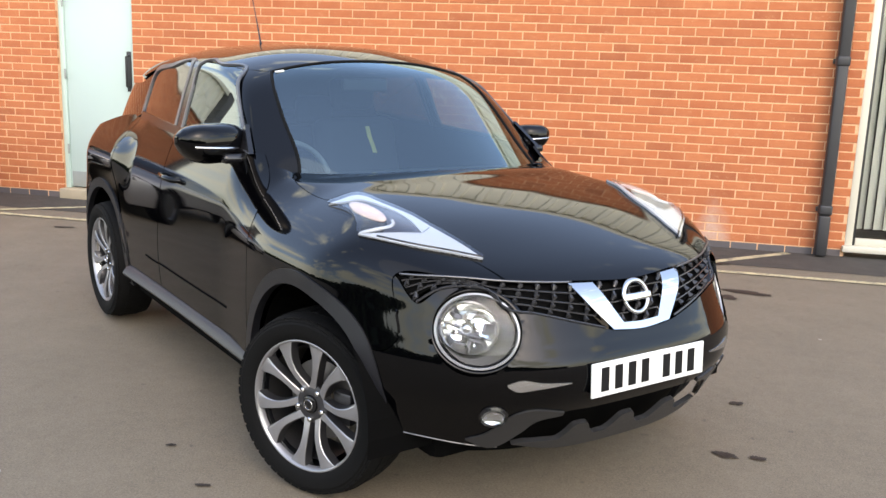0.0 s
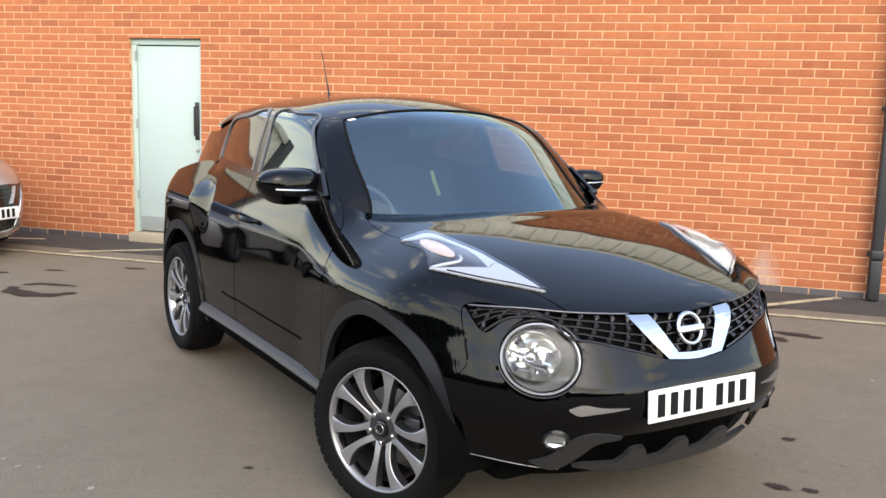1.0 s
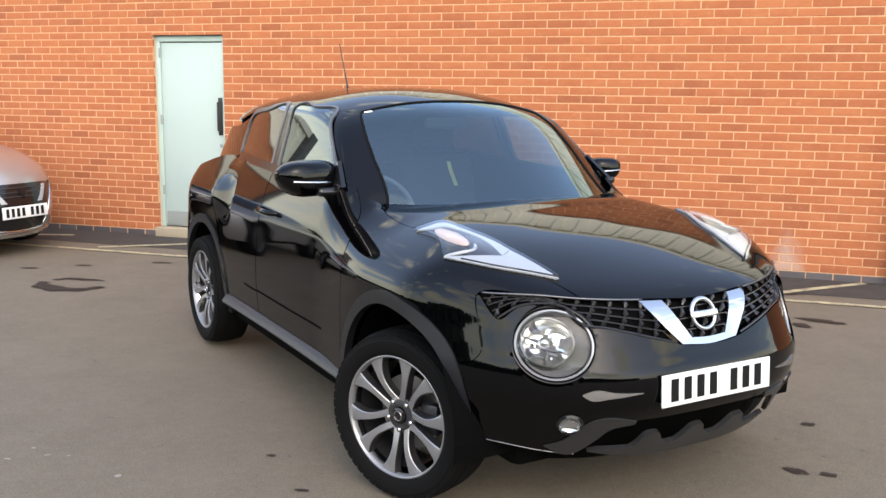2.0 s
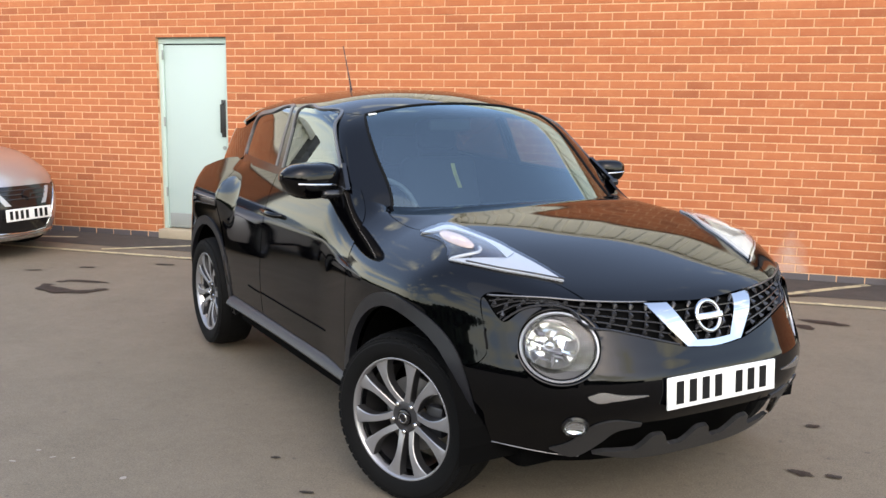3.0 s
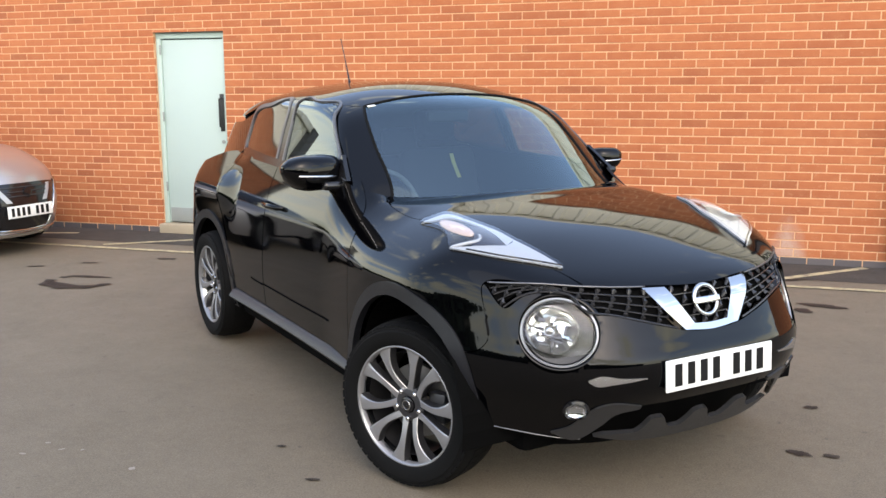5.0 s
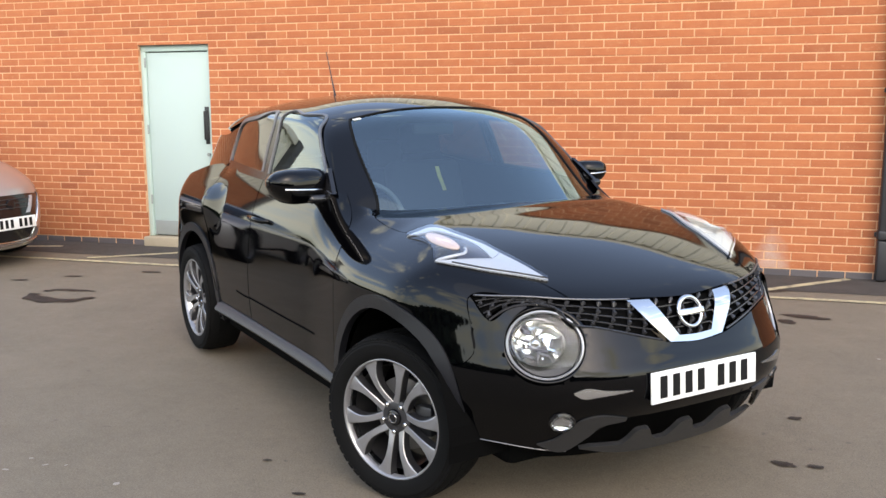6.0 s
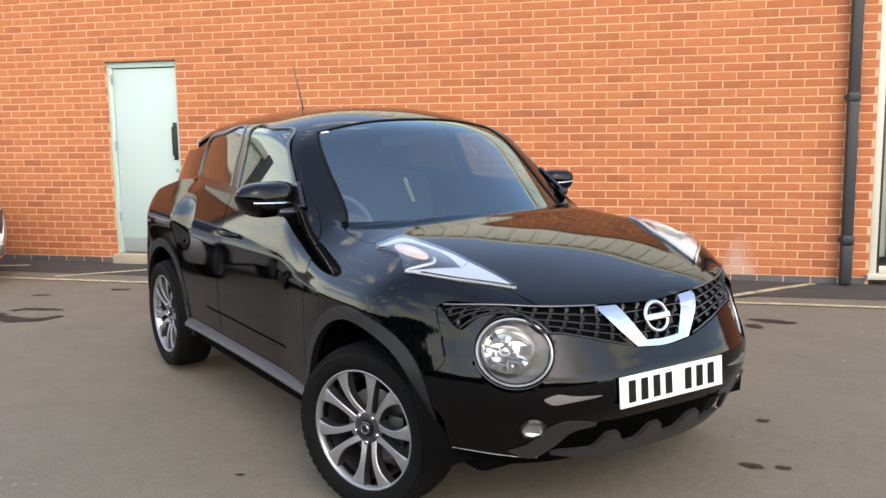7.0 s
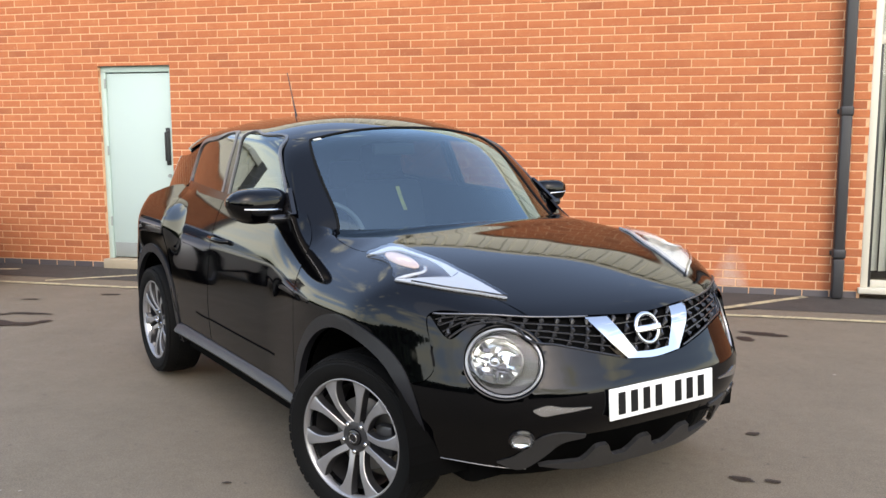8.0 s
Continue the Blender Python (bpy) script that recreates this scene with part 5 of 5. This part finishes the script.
panel("bumper_ledge_highlight", "nose", low, high, [low[0], high[0]], [low[-1], high[-1]], SATIN, car, 16, 5, "small bright insert standing in for the sky's reflection on a bumper ledge", proud=0.003, lip=0.01)

# bright strip added for the highlight that runs along the bumper's lower edge
net = onto("nose", curve(BUMPER_LOW[:4], 40))
for k in (1, -1):
    part("edge_highlight", tube(bmesh.new(), [(x + 0.002, y * k, z - 0.001) for x, y, z in net], 0.0022, 6), RIM_GREY, car, "thin bright strip standing in for the highlight on the bumper edge", 60)

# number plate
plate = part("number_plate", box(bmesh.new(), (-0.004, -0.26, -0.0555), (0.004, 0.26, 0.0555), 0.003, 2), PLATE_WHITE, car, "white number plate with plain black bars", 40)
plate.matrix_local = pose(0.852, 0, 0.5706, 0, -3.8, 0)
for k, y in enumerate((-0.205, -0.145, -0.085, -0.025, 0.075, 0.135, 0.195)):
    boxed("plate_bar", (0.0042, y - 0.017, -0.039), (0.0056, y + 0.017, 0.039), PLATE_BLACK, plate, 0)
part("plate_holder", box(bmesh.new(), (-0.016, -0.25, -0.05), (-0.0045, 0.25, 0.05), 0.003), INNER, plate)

# door mirrors, handles, aerial
for side in (-1, 1):
    bm = bmesh.new()
    bmesh.ops.create_uvsphere(bm, u_segments=32, v_segments=20, radius=1)
    for v in bm.verts:
        x, y, z = v.co
        sgn = lambda a, e: math.copysign(abs(a) ** e, a)
        v.co = Vector((sgn(x, 0.8) * 0.085 - (0.03 * y * y if x > 0 else 0), sgn(y, 0.6) * 0.156, sgn(z, 0.62) * 0.080 * (1 - 0.62 * max(0.0, -y) ** 2.2) + 0.022 * max(0.0, -y) ** 2))
        if v.co.x < -0.045:
            v.co.x = -0.045
    house = part("door_mirror", bm, PAINT, car, "gloss black door mirror with indicator strip", 40)
    house.matrix_local = pose(-0.785, side * (0.855 if side < 0 else 0.835), 1.160, 0, 0, side * -14) @ Matrix.Diagonal((1, 1, 1, 1) if side < 0 else (0.8, -0.60, 0.72, 1))
    strip = tube(bmesh.new(), [(0.087 - 0.033 * (y / 0.125) ** 2 - 0.02 * max(0, y / 0.125) ** 4, y, -0.012 - 0.006 * y / 0.12) for y in np.linspace(-0.115, 0.122, 18)], 0.0062, 8)
    part("indicator_strip", strip, SATIN, house, "thin bright indicator strip", 60)
    part("mirror_glass", box(bmesh.new(), (-0.0475, -0.095, -0.055), (-0.0455, 0.1, 0.058), 0.001), CHROME, house)
    bm = box(bmesh.new(), (-0.78, 0.72, 1.085), (-0.69, 0.84, 1.125), 0.018, 3)
    arm = part("mirror_arm", bm, GLOSS_BLACK, car, "", 40)
    arm.matrix_local = Matrix.Diagonal((1, side, 1, 1))
    bm = bmesh.new()
    tri = [(-0.64, 0.755, 1.130), (-0.78, 0.757, 1.135), (-0.775, 0.716, 1.235)]
    top = [bm.verts.new(q) for q in tri]
    low = [bm.verts.new((x, y - 0.02, z)) for x, y, z in tri]
    bm.faces.new(top), bm.faces.new(low[::-1])
    for k in range(3):
        bm.faces.new((top[k], top[(k + 1) % 3], low[(k + 1) % 3], low[k]))
    ob = part("mirror_sail", bm, GLOSS_BLACK, car)
    ob.matrix_local = Matrix.Diagonal((1, side, 1, 1))
    p0, n0 = surface_frame("side", (-1.37, side * 0.86, 0.94))
    grip = tube(bmesh.new(), [p0 + Vector((dx, side * dy, dz)) for dx, dy, dz in ((0.10, -0.005, 0.0), (0.085, 0.028, 0.002), (0.0, 0.036, 0.004), (-0.085, 0.030, 0.004), (-0.10, -0.005, 0.004))], [0.012, 0.013, 0.014, 0.013, 0.012], 10)
    part("door_handle", grip, PAINT, car, "", 60)
aerial = tube(bmesh.new(), [(-2.234, 0, 1.545), (-2.245, 0, 1.575), (-2.30, 0, 1.70), (-2.36, 0, 1.83)], [0.014, 0.006, 0.0035, 0.003], 8)
part("aerial", aerial, GLOSS_BLACK, car, "thin black roof aerial", 60)
for side in (-1, 1):
    net = onto("tail", patch([(-2.93, side * 0.78, 0.74), (-3.12, side * 0.58, 0.74)], [(-2.86, side * 0.70, 1.0), (-3.02, side * 0.50, 1.0)], [(-2.93, side * 0.78, 0.74), (-2.86, side * 0.70, 1.0)], [(-3.12, side * 0.58, 0.74), (-3.02, side * 0.50, 1.0)], 12, 14))
    sheet("tail_lamp", net, Mat("red_lens", (0.35, 0.01, 0.012), 0.12).m, car, "red tail lamp", proud=0.006)

# cabin inside
part("dashboard", box(bmesh.new(), (-0.98, -0.70, 0.70), (-0.52, 0.70, 1.00), 0.07, 4), CABIN, car, "dark grey plastic dashboard", 40)
part("dashboard_top", box(bmesh.new(), (-0.75, -0.62, 0.97), (-0.40, 0.62, 1.025), 0.02, 3), CABIN, car, "", 40)
ring = tube(bmesh.new(), [(-1.06 - 0.42 * 0.18 * math.sin(a), -0.36 + 0.188 * math.cos(a), 0.955 + 0.165 * math.sin(a)) for a in np.linspace(0, 2 * math.pi, 36, endpoint=False)], 0.014, 8, True)
sw = part("steering_wheel", ring, WHEEL_GREY, car, "grey three-spoke steering wheel", 60)
part("wheel_boss", box(bmesh.new(), (-1.10, -0.44, 0.91), (-1.02, -0.28, 1.00), 0.03, 3), CABIN, sw, "", 40)
for y0, y1 in ((-0.53, -0.43), (-0.29, -0.19)):
    part("wheel_spoke", box(bmesh.new(), (-1.07, y0, 0.945), (-1.05, y1, 0.975), 0.006), CABIN, sw)
for y, back in ((-0.36, -1.62), (0.36, -1.62)):
    seat = part("front_seat", box(bmesh.new(), (-1.60, y - 0.25, 0.48), (-1.08, y + 0.25, 0.66), 0.06, 3), FABRIC, car, "dark fabric front seat with headrest", 40)
    bm = box(bmesh.new(), (-0.07, -0.25, 0.0), (0.07, 0.25, 0.62), 0.06, 4)
    ob = part("backrest", bm, FABRIC, seat, "", 40)
    ob.matrix_local = pose(back, y, 0.58, 0, -17, 0)
    ob = part("headrest", box(bmesh.new(), (-0.05, -0.13, 0.66), (0.05, 0.13, 0.84), 0.045, 4), FABRIC, seat, "", 40)
    ob.matrix_local = pose(back, y, 0.58, 0, -15, 0)
part("rear_bench", box(bmesh.new(), (-2.35, -0.60, 0.5), (-2.10, 0.60, 1.10), 0.07, 3), FABRIC, car, "dark fabric rear bench", 40)
for y in (-0.38, 0.38):
    part("rear_headrest", box(bmesh.new(), (-2.36, y - 0.12, 1.10), (-2.26, y + 0.12, 1.27), 0.04, 3), FABRIC, car, "", 40)
part("rear_view_mirror", box(bmesh.new(), (-1.06, -0.12, 1.36), (-1.03, 0.12, 1.42), 0.012, 3), CABIN, car, "", 40)
q0, n0 = surface_frame("upper", (-0.955, -0.482, 1.452))
sticker = part("screen_sticker", box(bmesh.new(), (-0.020, -0.009, 0.0), (0.020, 0.009, 0.003), 0.001), PLATE_WHITE, car, "small white sticker in the windscreen corner")
sticker.matrix_local = Matrix.Translation(q0) @ Matrix((Vector((0, 1, 0.08)).normalized(), n0.cross(Vector((0, 1, 0.08))).normalized(), n0)).transposed().to_4x4()
ribbon = bmesh.new()
rows = [[ribbon.verts.new((x, y + d, z)) for d in (-0.011, 0.011)] for x, y, z in ((-0.84, -0.10, 1.215), (-0.82, -0.097, 1.17), (-0.80, -0.09, 1.13), (-0.79, -0.083, 1.10))]
for a, b in zip(rows, rows[1:]):
    ribbon.faces.new((a[0], a[1], b[1], b[0]))
bmesh.ops.solidify(ribbon, geom=ribbon.faces, thickness=0.002)
part("yellow_ribbon", ribbon, YELLOW_TAPE, car, "pale yellow ribbon hanging inside the screen")
for side in (-1, 1):
    part("wiper", tube(bmesh.new(), [(-0.43, 0.05 + 0.28 * side, 1.050), (-0.45, 0.28 * side + 0.22, 1.055), (-0.47, 0.28 * side + 0.32, 1.058)], 0.008, 6), CABIN, car, "black wiper arm", 60)


# ---- the silver car by the wall ----
SILVER = Mat("silver_car_paint", (0.42, 0.405, 0.41), 0.36, 0.7, Coat_Weight=1.0, Coat_Roughness=0.02).m
S_HOOD = spline([(-4.4, 1.0), (-3.0, 1.06), (-1.35, 1.06), (-0.9, 1.005), (-0.45, 0.925), (-0.15, 0.845), (0.0, 0.75), (0.1, 0.60)])
S_NOSE = spline([(0.15, -0.10), (0.28, -0.02), (0.42, 0.02), (0.55, 0.015), (0.68, -0.02), (0.78, -0.09), (0.9, -0.3), (1.1, -0.8)])
S_ROOF = spline([(-1.2, 1.15), (-1.7, 1.36), (-2.1, 1.47), (-2.7, 1.49), (-3.4, 1.44), (-4.1, 1.25)])


def silver_low(x, y, z):
    s = np.abs(y)
    top = z - (S_HOOD(x) - 0.05 * (s / 0.8) ** 2)
    width = 0.885 - 0.8 * np.maximum(0, z - 0.75) ** 2 - 0.6 * np.maximum(0, 0.45 - z) ** 2
    nose = S_NOSE(z) - 0.80 * np.maximum(s, 1e-6) ** 2.2
    tail = -4.3 + 0.3 * np.maximum(s, 1e-6) ** 3
    return blend(0.03, top, s - width, x - nose, tail - x)


def silver_high(x, y, z):
    s = np.abs(y)
    return blend(0.03, z - (S_ROOF(x) - 0.07 * (s / 0.6) ** 2.4), s - (0.76 - 0.42 * (z - 1.0)), (x + 1.5 * (z - 1.0) + 1.05 + 0.2 * s**2) / 1.8)


for kind in ("hood", "nose", "lower", "side", "tail"):
    SPINE["silver_" + kind] = (silver_low, SPINE[kind][1])
SPINE["silver_lower"] = (silver_low, lambda q: np.stack([np.clip(q[..., 0], -3.8, -0.7), 0 * q[..., 1], np.full(q.shape[:-1], 0.6)], -1))
SPINE["silver_nose"] = (silver_low, lambda q: np.stack([np.full(q.shape[:-1], -1.0), 0 * q[..., 1], q[..., 2]], -1))
SPINE["silver_tail"] = (silver_low, lambda q: np.stack([np.full(q.shape[:-1], -3.4), 0 * q[..., 1], q[..., 2]], -1))
SPINE["silver_high"] = (silver_high, lambda q: np.stack([np.clip(q[..., 0], -3.4, -1.9), 0 * q[..., 1], np.full(q.shape[:-1], 0.95)], -1))

silver = thing("family_car", pose(-5.63, 3.10, 0, 0, 0, -5), "silver hatchback car with black grille, parked along the brick wall", "car")
side = [(-1.15, -0.72, 1.02), (-0.7, -0.70, 0.95), (-0.32, -0.60, 0.86), (-0.17, -0.45, 0.80)]
panel("hood", "silver_hood", [(-1.15, -0.72, 1.02), (-1.05, 0, 1.05), (-1.15, 0.72, 1.02)], [(-0.17, -0.45, 0.80), (-0.06, 0, 0.80), (-0.17, 0.45, 0.80)], side, [(x, -y, z) for x, y, z in side], SILVER, silver, 40, 40, both=False)
s_arch = arc(-0.88, 0.36, 0.38, 178, 38, -0.88, 12)
panel("front_wing", "silver_lower", s_arch, [(x, y - 0.005, z) for x, y, z in side], [s_arch[0], (-1.30, -0.86, 0.7), (-1.2, -0.80, 0.95), (-1.15, -0.725, 1.02)], [s_arch[-1], (-0.40, -0.80, 0.70), (-0.17, -0.455, 0.80)], SILVER, silver, 36, 30)
low = [(-0.52, -0.84, 0.26), (-0.15, -0.55, 0.22), (-0.06, 0, 0.21), (-0.15, 0.55, 0.22), (-0.52, 0.84, 0.26)]
high = [(-0.42, -0.82, 0.66), (-0.17, -0.60, 0.73), (-0.10, -0.3, 0.775), (-0.07, 0, 0.785), (-0.10, 0.3, 0.775), (-0.17, 0.60, 0.73), (-0.42, 0.82, 0.66)]
panel("front_bumper", "silver_nose", low, high, [low[0], (-0.50, -0.84, 0.45), high[0]], [low[-1], (-0.50, 0.84, 0.45), high[-1]], SILVER, silver, 60, 24, both=False)
g_low = [(-0.07, -0.29, 0.256), (0.0, 0, 0.245), (-0.07, 0.29, 0.256)]
g_top = [(-0.14, -0.56, 0.655), (-0.10, -0.3, 0.68), (-0.06, 0, 0.685), (-0.10, 0.3, 0.68), (-0.14, 0.56, 0.655)]
g_l, g_r = [g_low[0], (-0.08, -0.35, 0.43), (-0.10, -0.46, 0.59), g_top[0]], [g_low[-1], (-0.08, 0.35, 0.43), (-0.10, 0.46, 0.59), g_top[-1]]
panel("grille", "silver_nose", g_low, g_top, g_l, g_r, GLOSS_BLACK, silver, 40, 20, "wide black grille", both=False, proud=0.006)
net = onto("silver_nose", np.array(curve(g_l, 20)[::-1].tolist() + curve(g_low, 20)[1:].tolist() + curve(g_r, 20)[1:].tolist()))
part("grille_surround", tube(bmesh.new(), [q + np.array((0.010, 0, 0)) for q in net], 0.012, 8), CHROME, silver, "bright grille surround", 60)
for k, z in enumerate((0.56, 0.60, 0.64)):
    net = onto("silver_nose", curve([(-0.12, -0.42, z), (-0.06, 0, z + 0.012), (-0.12, 0.42, z)], 24))
    part("grille_bar", tube(bmesh.new(), [q + np.array((0.010, 0, 0)) for q in net], 0.006, 6), GRILLE_BLACK, silver, "", 60)
badge = part("badge", lathe(bmesh.new(), [(0.05, 0.0), (0.048, 0.01), (0.03, 0.014), (0.0005, 0.015)], 24, "X", (0.012, 0, 0.60)), GLOSS_BLACK, silver, "", 40)
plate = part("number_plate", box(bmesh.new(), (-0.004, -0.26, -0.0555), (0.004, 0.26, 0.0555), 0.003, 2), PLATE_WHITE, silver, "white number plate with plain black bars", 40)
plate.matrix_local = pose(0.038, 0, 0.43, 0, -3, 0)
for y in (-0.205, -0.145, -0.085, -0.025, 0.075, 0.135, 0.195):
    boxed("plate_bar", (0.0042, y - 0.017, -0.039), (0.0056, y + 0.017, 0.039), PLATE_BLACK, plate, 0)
for s in (-1, 1):
    low, high = [(-0.16, s * 0.50, 0.585), (-0.30, s * 0.68, 0.60)], [(-0.18, s * 0.46, 0.675), (-0.30, s * 0.66, 0.68)]
    net = onto("silver_nose", patch(low, high, [low[0], high[0]], [low[1], high[1]], 16, 10))
    sheet("headlamp", net, GLOSS_BLACK, silver, "slim headlamp with bright claw", proud=0.010)
    low, high = [(-0.05, s * 0.165, 0.51), (-0.07, s * 0.215, 0.51)], [(-0.11, s * 0.27, 0.66), (-0.13, s * 0.315, 0.66)]
    net = onto("silver_nose", patch(low, high, [low[0], high[0]], [low[1], high[1]], 6, 12))
    sheet("light_claw", net, WHITE_LENS, silver, "frosted white light blade", proud=0.016)
panel("bumper_lip", "silver_nose", [(-0.2, -0.62, 0.20), (-0.1, 0, 0.19), (-0.2, 0.62, 0.20)], [(-0.15, -0.60, 0.232), (-0.04, 0, 0.222), (-0.15, 0.60, 0.232)], [(-0.2, -0.62, 0.20), (-0.15, -0.60, 0.232)], [(-0.2, 0.62, 0.20), (-0.15, 0.60, 0.232)], SATIN, silver, 30, 5, "satin lower lip", both=False, proud=0.012)
panel("front_door", "silver_side", [(-1.33, -0.88, 0.33), (-2.35, -0.88, 0.33)], [(-1.22, -0.80, 0.99), (-2.35, -0.78, 1.0)], [(-1.33, -0.88, 0.33), (-1.32, -0.88, 0.7), (-1.22, -0.80, 0.99)], [(-2.35, -0.88, 0.33), (-2.35, -0.78, 1.0)], SILVER, silver, 16, 20)
r_arch = arc(-3.5, 0.36, 0.38, 170, 10, -0.88, 12)
panel("rear_side", "silver_side", [(-2.36, -0.88, 0.33), (-3.05, -0.88, 0.33)] + r_arch[::-1] + [(-4.1, -0.8, 0.40)], [(-2.36, -0.78, 1.0), (-3.3, -0.78, 1.0), (-4.1, -0.72, 0.98)], [(-2.36, -0.88, 0.33), (-2.36, -0.78, 1.0)], [(-4.1, -0.8, 0.40), (-4.1, -0.72, 0.98)], SILVER, silver, 40, 20)
panel("tail", "silver_tail", [(-4.1, -0.8, 0.3), (-4.3, 0, 0.3), (-4.1, 0.8, 0.3)], [(-4.1, -0.72, 0.98), (-4.25, 0, 0.98), (-4.1, 0.72, 0.98)], [(-4.1, -0.8, 0.3), (-4.1, -0.72, 0.98)], [(-4.1, 0.8, 0.3), (-4.1, 0.72, 0.98)], SILVER, silver, 20, 12, both=False)
edge_l, edge_r = [(-1.17, -0.70, 1.03), (-1.78, -0.57, 1.40)], [(-1.17, 0.70, 1.03), (-1.78, 0.57, 1.40)]
panel("windscreen", "silver_high", [edge_l[0], (-1.07, 0, 1.04), edge_r[0]], [edge_l[1], (-1.75, 0, 1.45), edge_r[1]], edge_l, edge_r, PRIVACY, silver, 24, 20, "dark windscreen", both=False, lip=0)
panel("side_glass", "silver_high", [(-1.25, -0.76, 1.01), (-3.9, -0.74, 1.01)], [(-1.85, -0.58, 1.40), (-3.6, -0.55, 1.36)], [(-1.25, -0.76, 1.01), (-1.85, -0.58, 1.40)], [(-3.9, -0.74, 1.01), (-3.6, -0.55, 1.36)], PRIVACY, silver, 30, 12, "dark side glass", lip=0)
panel("roof", "silver_high", [(-1.78, -0.57, 1.40), (-3.9, -0.54, 1.30)], [(-1.78, 0.57, 1.40), (-3.9, 0.54, 1.30)], [(-1.78, -0.57, 1.40), (-1.75, 0, 1.46), (-1.78, 0.57, 1.40)], [(-3.9, -0.54, 1.30), (-3.9, 0, 1.34), (-3.9, 0.54, 1.30)], SILVER, silver, 30, 24, both=False)
part("underbody", box(bmesh.new(), (-4.1, -0.62, 0.20), (-0.35, 0.62, 0.60), 0.04, 2), INNER, silver, "", 40)
for x in (-0.88, -3.5):
    for s in (-1, 1):
        w = part("wheel", lathe(bmesh.new(), [(0.0005, -0.085), (0.06, -0.09), (0.20, -0.07), (0.222, -0.09), (0.222, 0.09)], 40), ALLOY_DARK, silver, "alloy wheel with black tyre", 40)
        w.matrix_local = pose(x, s * 0.76, 0.325, 0, 0, 0 if s < 0 else 180)
        part("tyre", lathe(bmesh.new(), [(0.222, -0.095), (0.27, -0.105), (0.31, -0.095), (0.325, -0.07), (0.325, 0.07), (0.30, 0.10), (0.222, 0.095)], 48), RUBBER, w, "black tyre", 40)
        bm = bmesh.new()
        lathe(bm, [(0.37, s * 0.55), (0.372, s * 0.84)], 32, "Y", (x, 0, 0.36))
        bmesh.ops.delete(bm, geom=[v for v in bm.verts if v.co.z < 0.2], context="VERTS")
        part("wheel_housing", bm, INNER, silver)


# ---- far side of the yard, behind the viewer, as the paintwork mirrors it ----
LEAF = Mat("hedge_leaf", rough=0.6)
LEAF.color(LEAF.ramp(LEAF.node("NewGeometry").outputs["Random Per Island"], (0.0, (0.025, 0.045, 0.018)), (1.0, (0.07, 0.10, 0.04))))
LEAF = LEAF.m
leaf_rng = np.random.default_rng(7)


def hedge(x0, y0, x1, y1, tall, n):
    """A ragged belt of leafy growth between two points."""
    t = leaf_rng.random(n)
    crest = np.array([tall * (0.65 + 0.45 * noise.noise((9 * k, x0, 0.3)) + 0.2 * noise.noise((40 * k, 2.0, y0))) for k in t])
    z = crest * leaf_rng.random(n) ** 0.7
    c = np.stack([x0 + (x1 - x0) * t, y0 + (y1 - y0) * t, z], 1) + leaf_rng.normal(0, 0.6, (n, 3)) * (1, 1, 0.15)
    c[:, 2] = np.maximum(c[:, 2], 0.1)
    a, b = leaf_rng.normal(0, 0.30, (n, 3)), leaf_rng.normal(0, 0.30, (n, 3))
    verts = np.stack([c - a, c + b, c + a, c - b], 1).reshape(-1, 3)
    verts[:, 2] = np.maximum(verts[:, 2], 0.02)
    faces = [(4 * i, 4 * i + 1, 4 * i + 2, 4 * i + 3) for i in range(n)]
    return tagged(mesh_object("hedge", verts, faces, LEAF), "tall ragged dark green hedge along the edge of the yard", "hedge", kind="stuff")


hedge(-24, -15, 32, -18, 3.3, 18000)
hedge(-31, -17, -38, 12, 2.2, 6000)

# ---- single bricks of the wall beside the car ----
v, f = brick_verts(PITCH - 0.010, COURSE - 0.010)
brick_mesh = bpy.data.meshes.new("brick")
brick_mesh.from_pydata(v, [], f)
brick_mesh.materials.append(BRICK)
brick_rng = random.Random(11)
for spot in BRICK_SPOTS[:300]:
    ob = new("brick", brick_mesh)
    ob.location = spot
    ob.scale = (1 + brick_rng.uniform(-0.008, 0.008), 1, 1 + brick_rng.uniform(-0.02, 0.02))
    ob.parent = wall
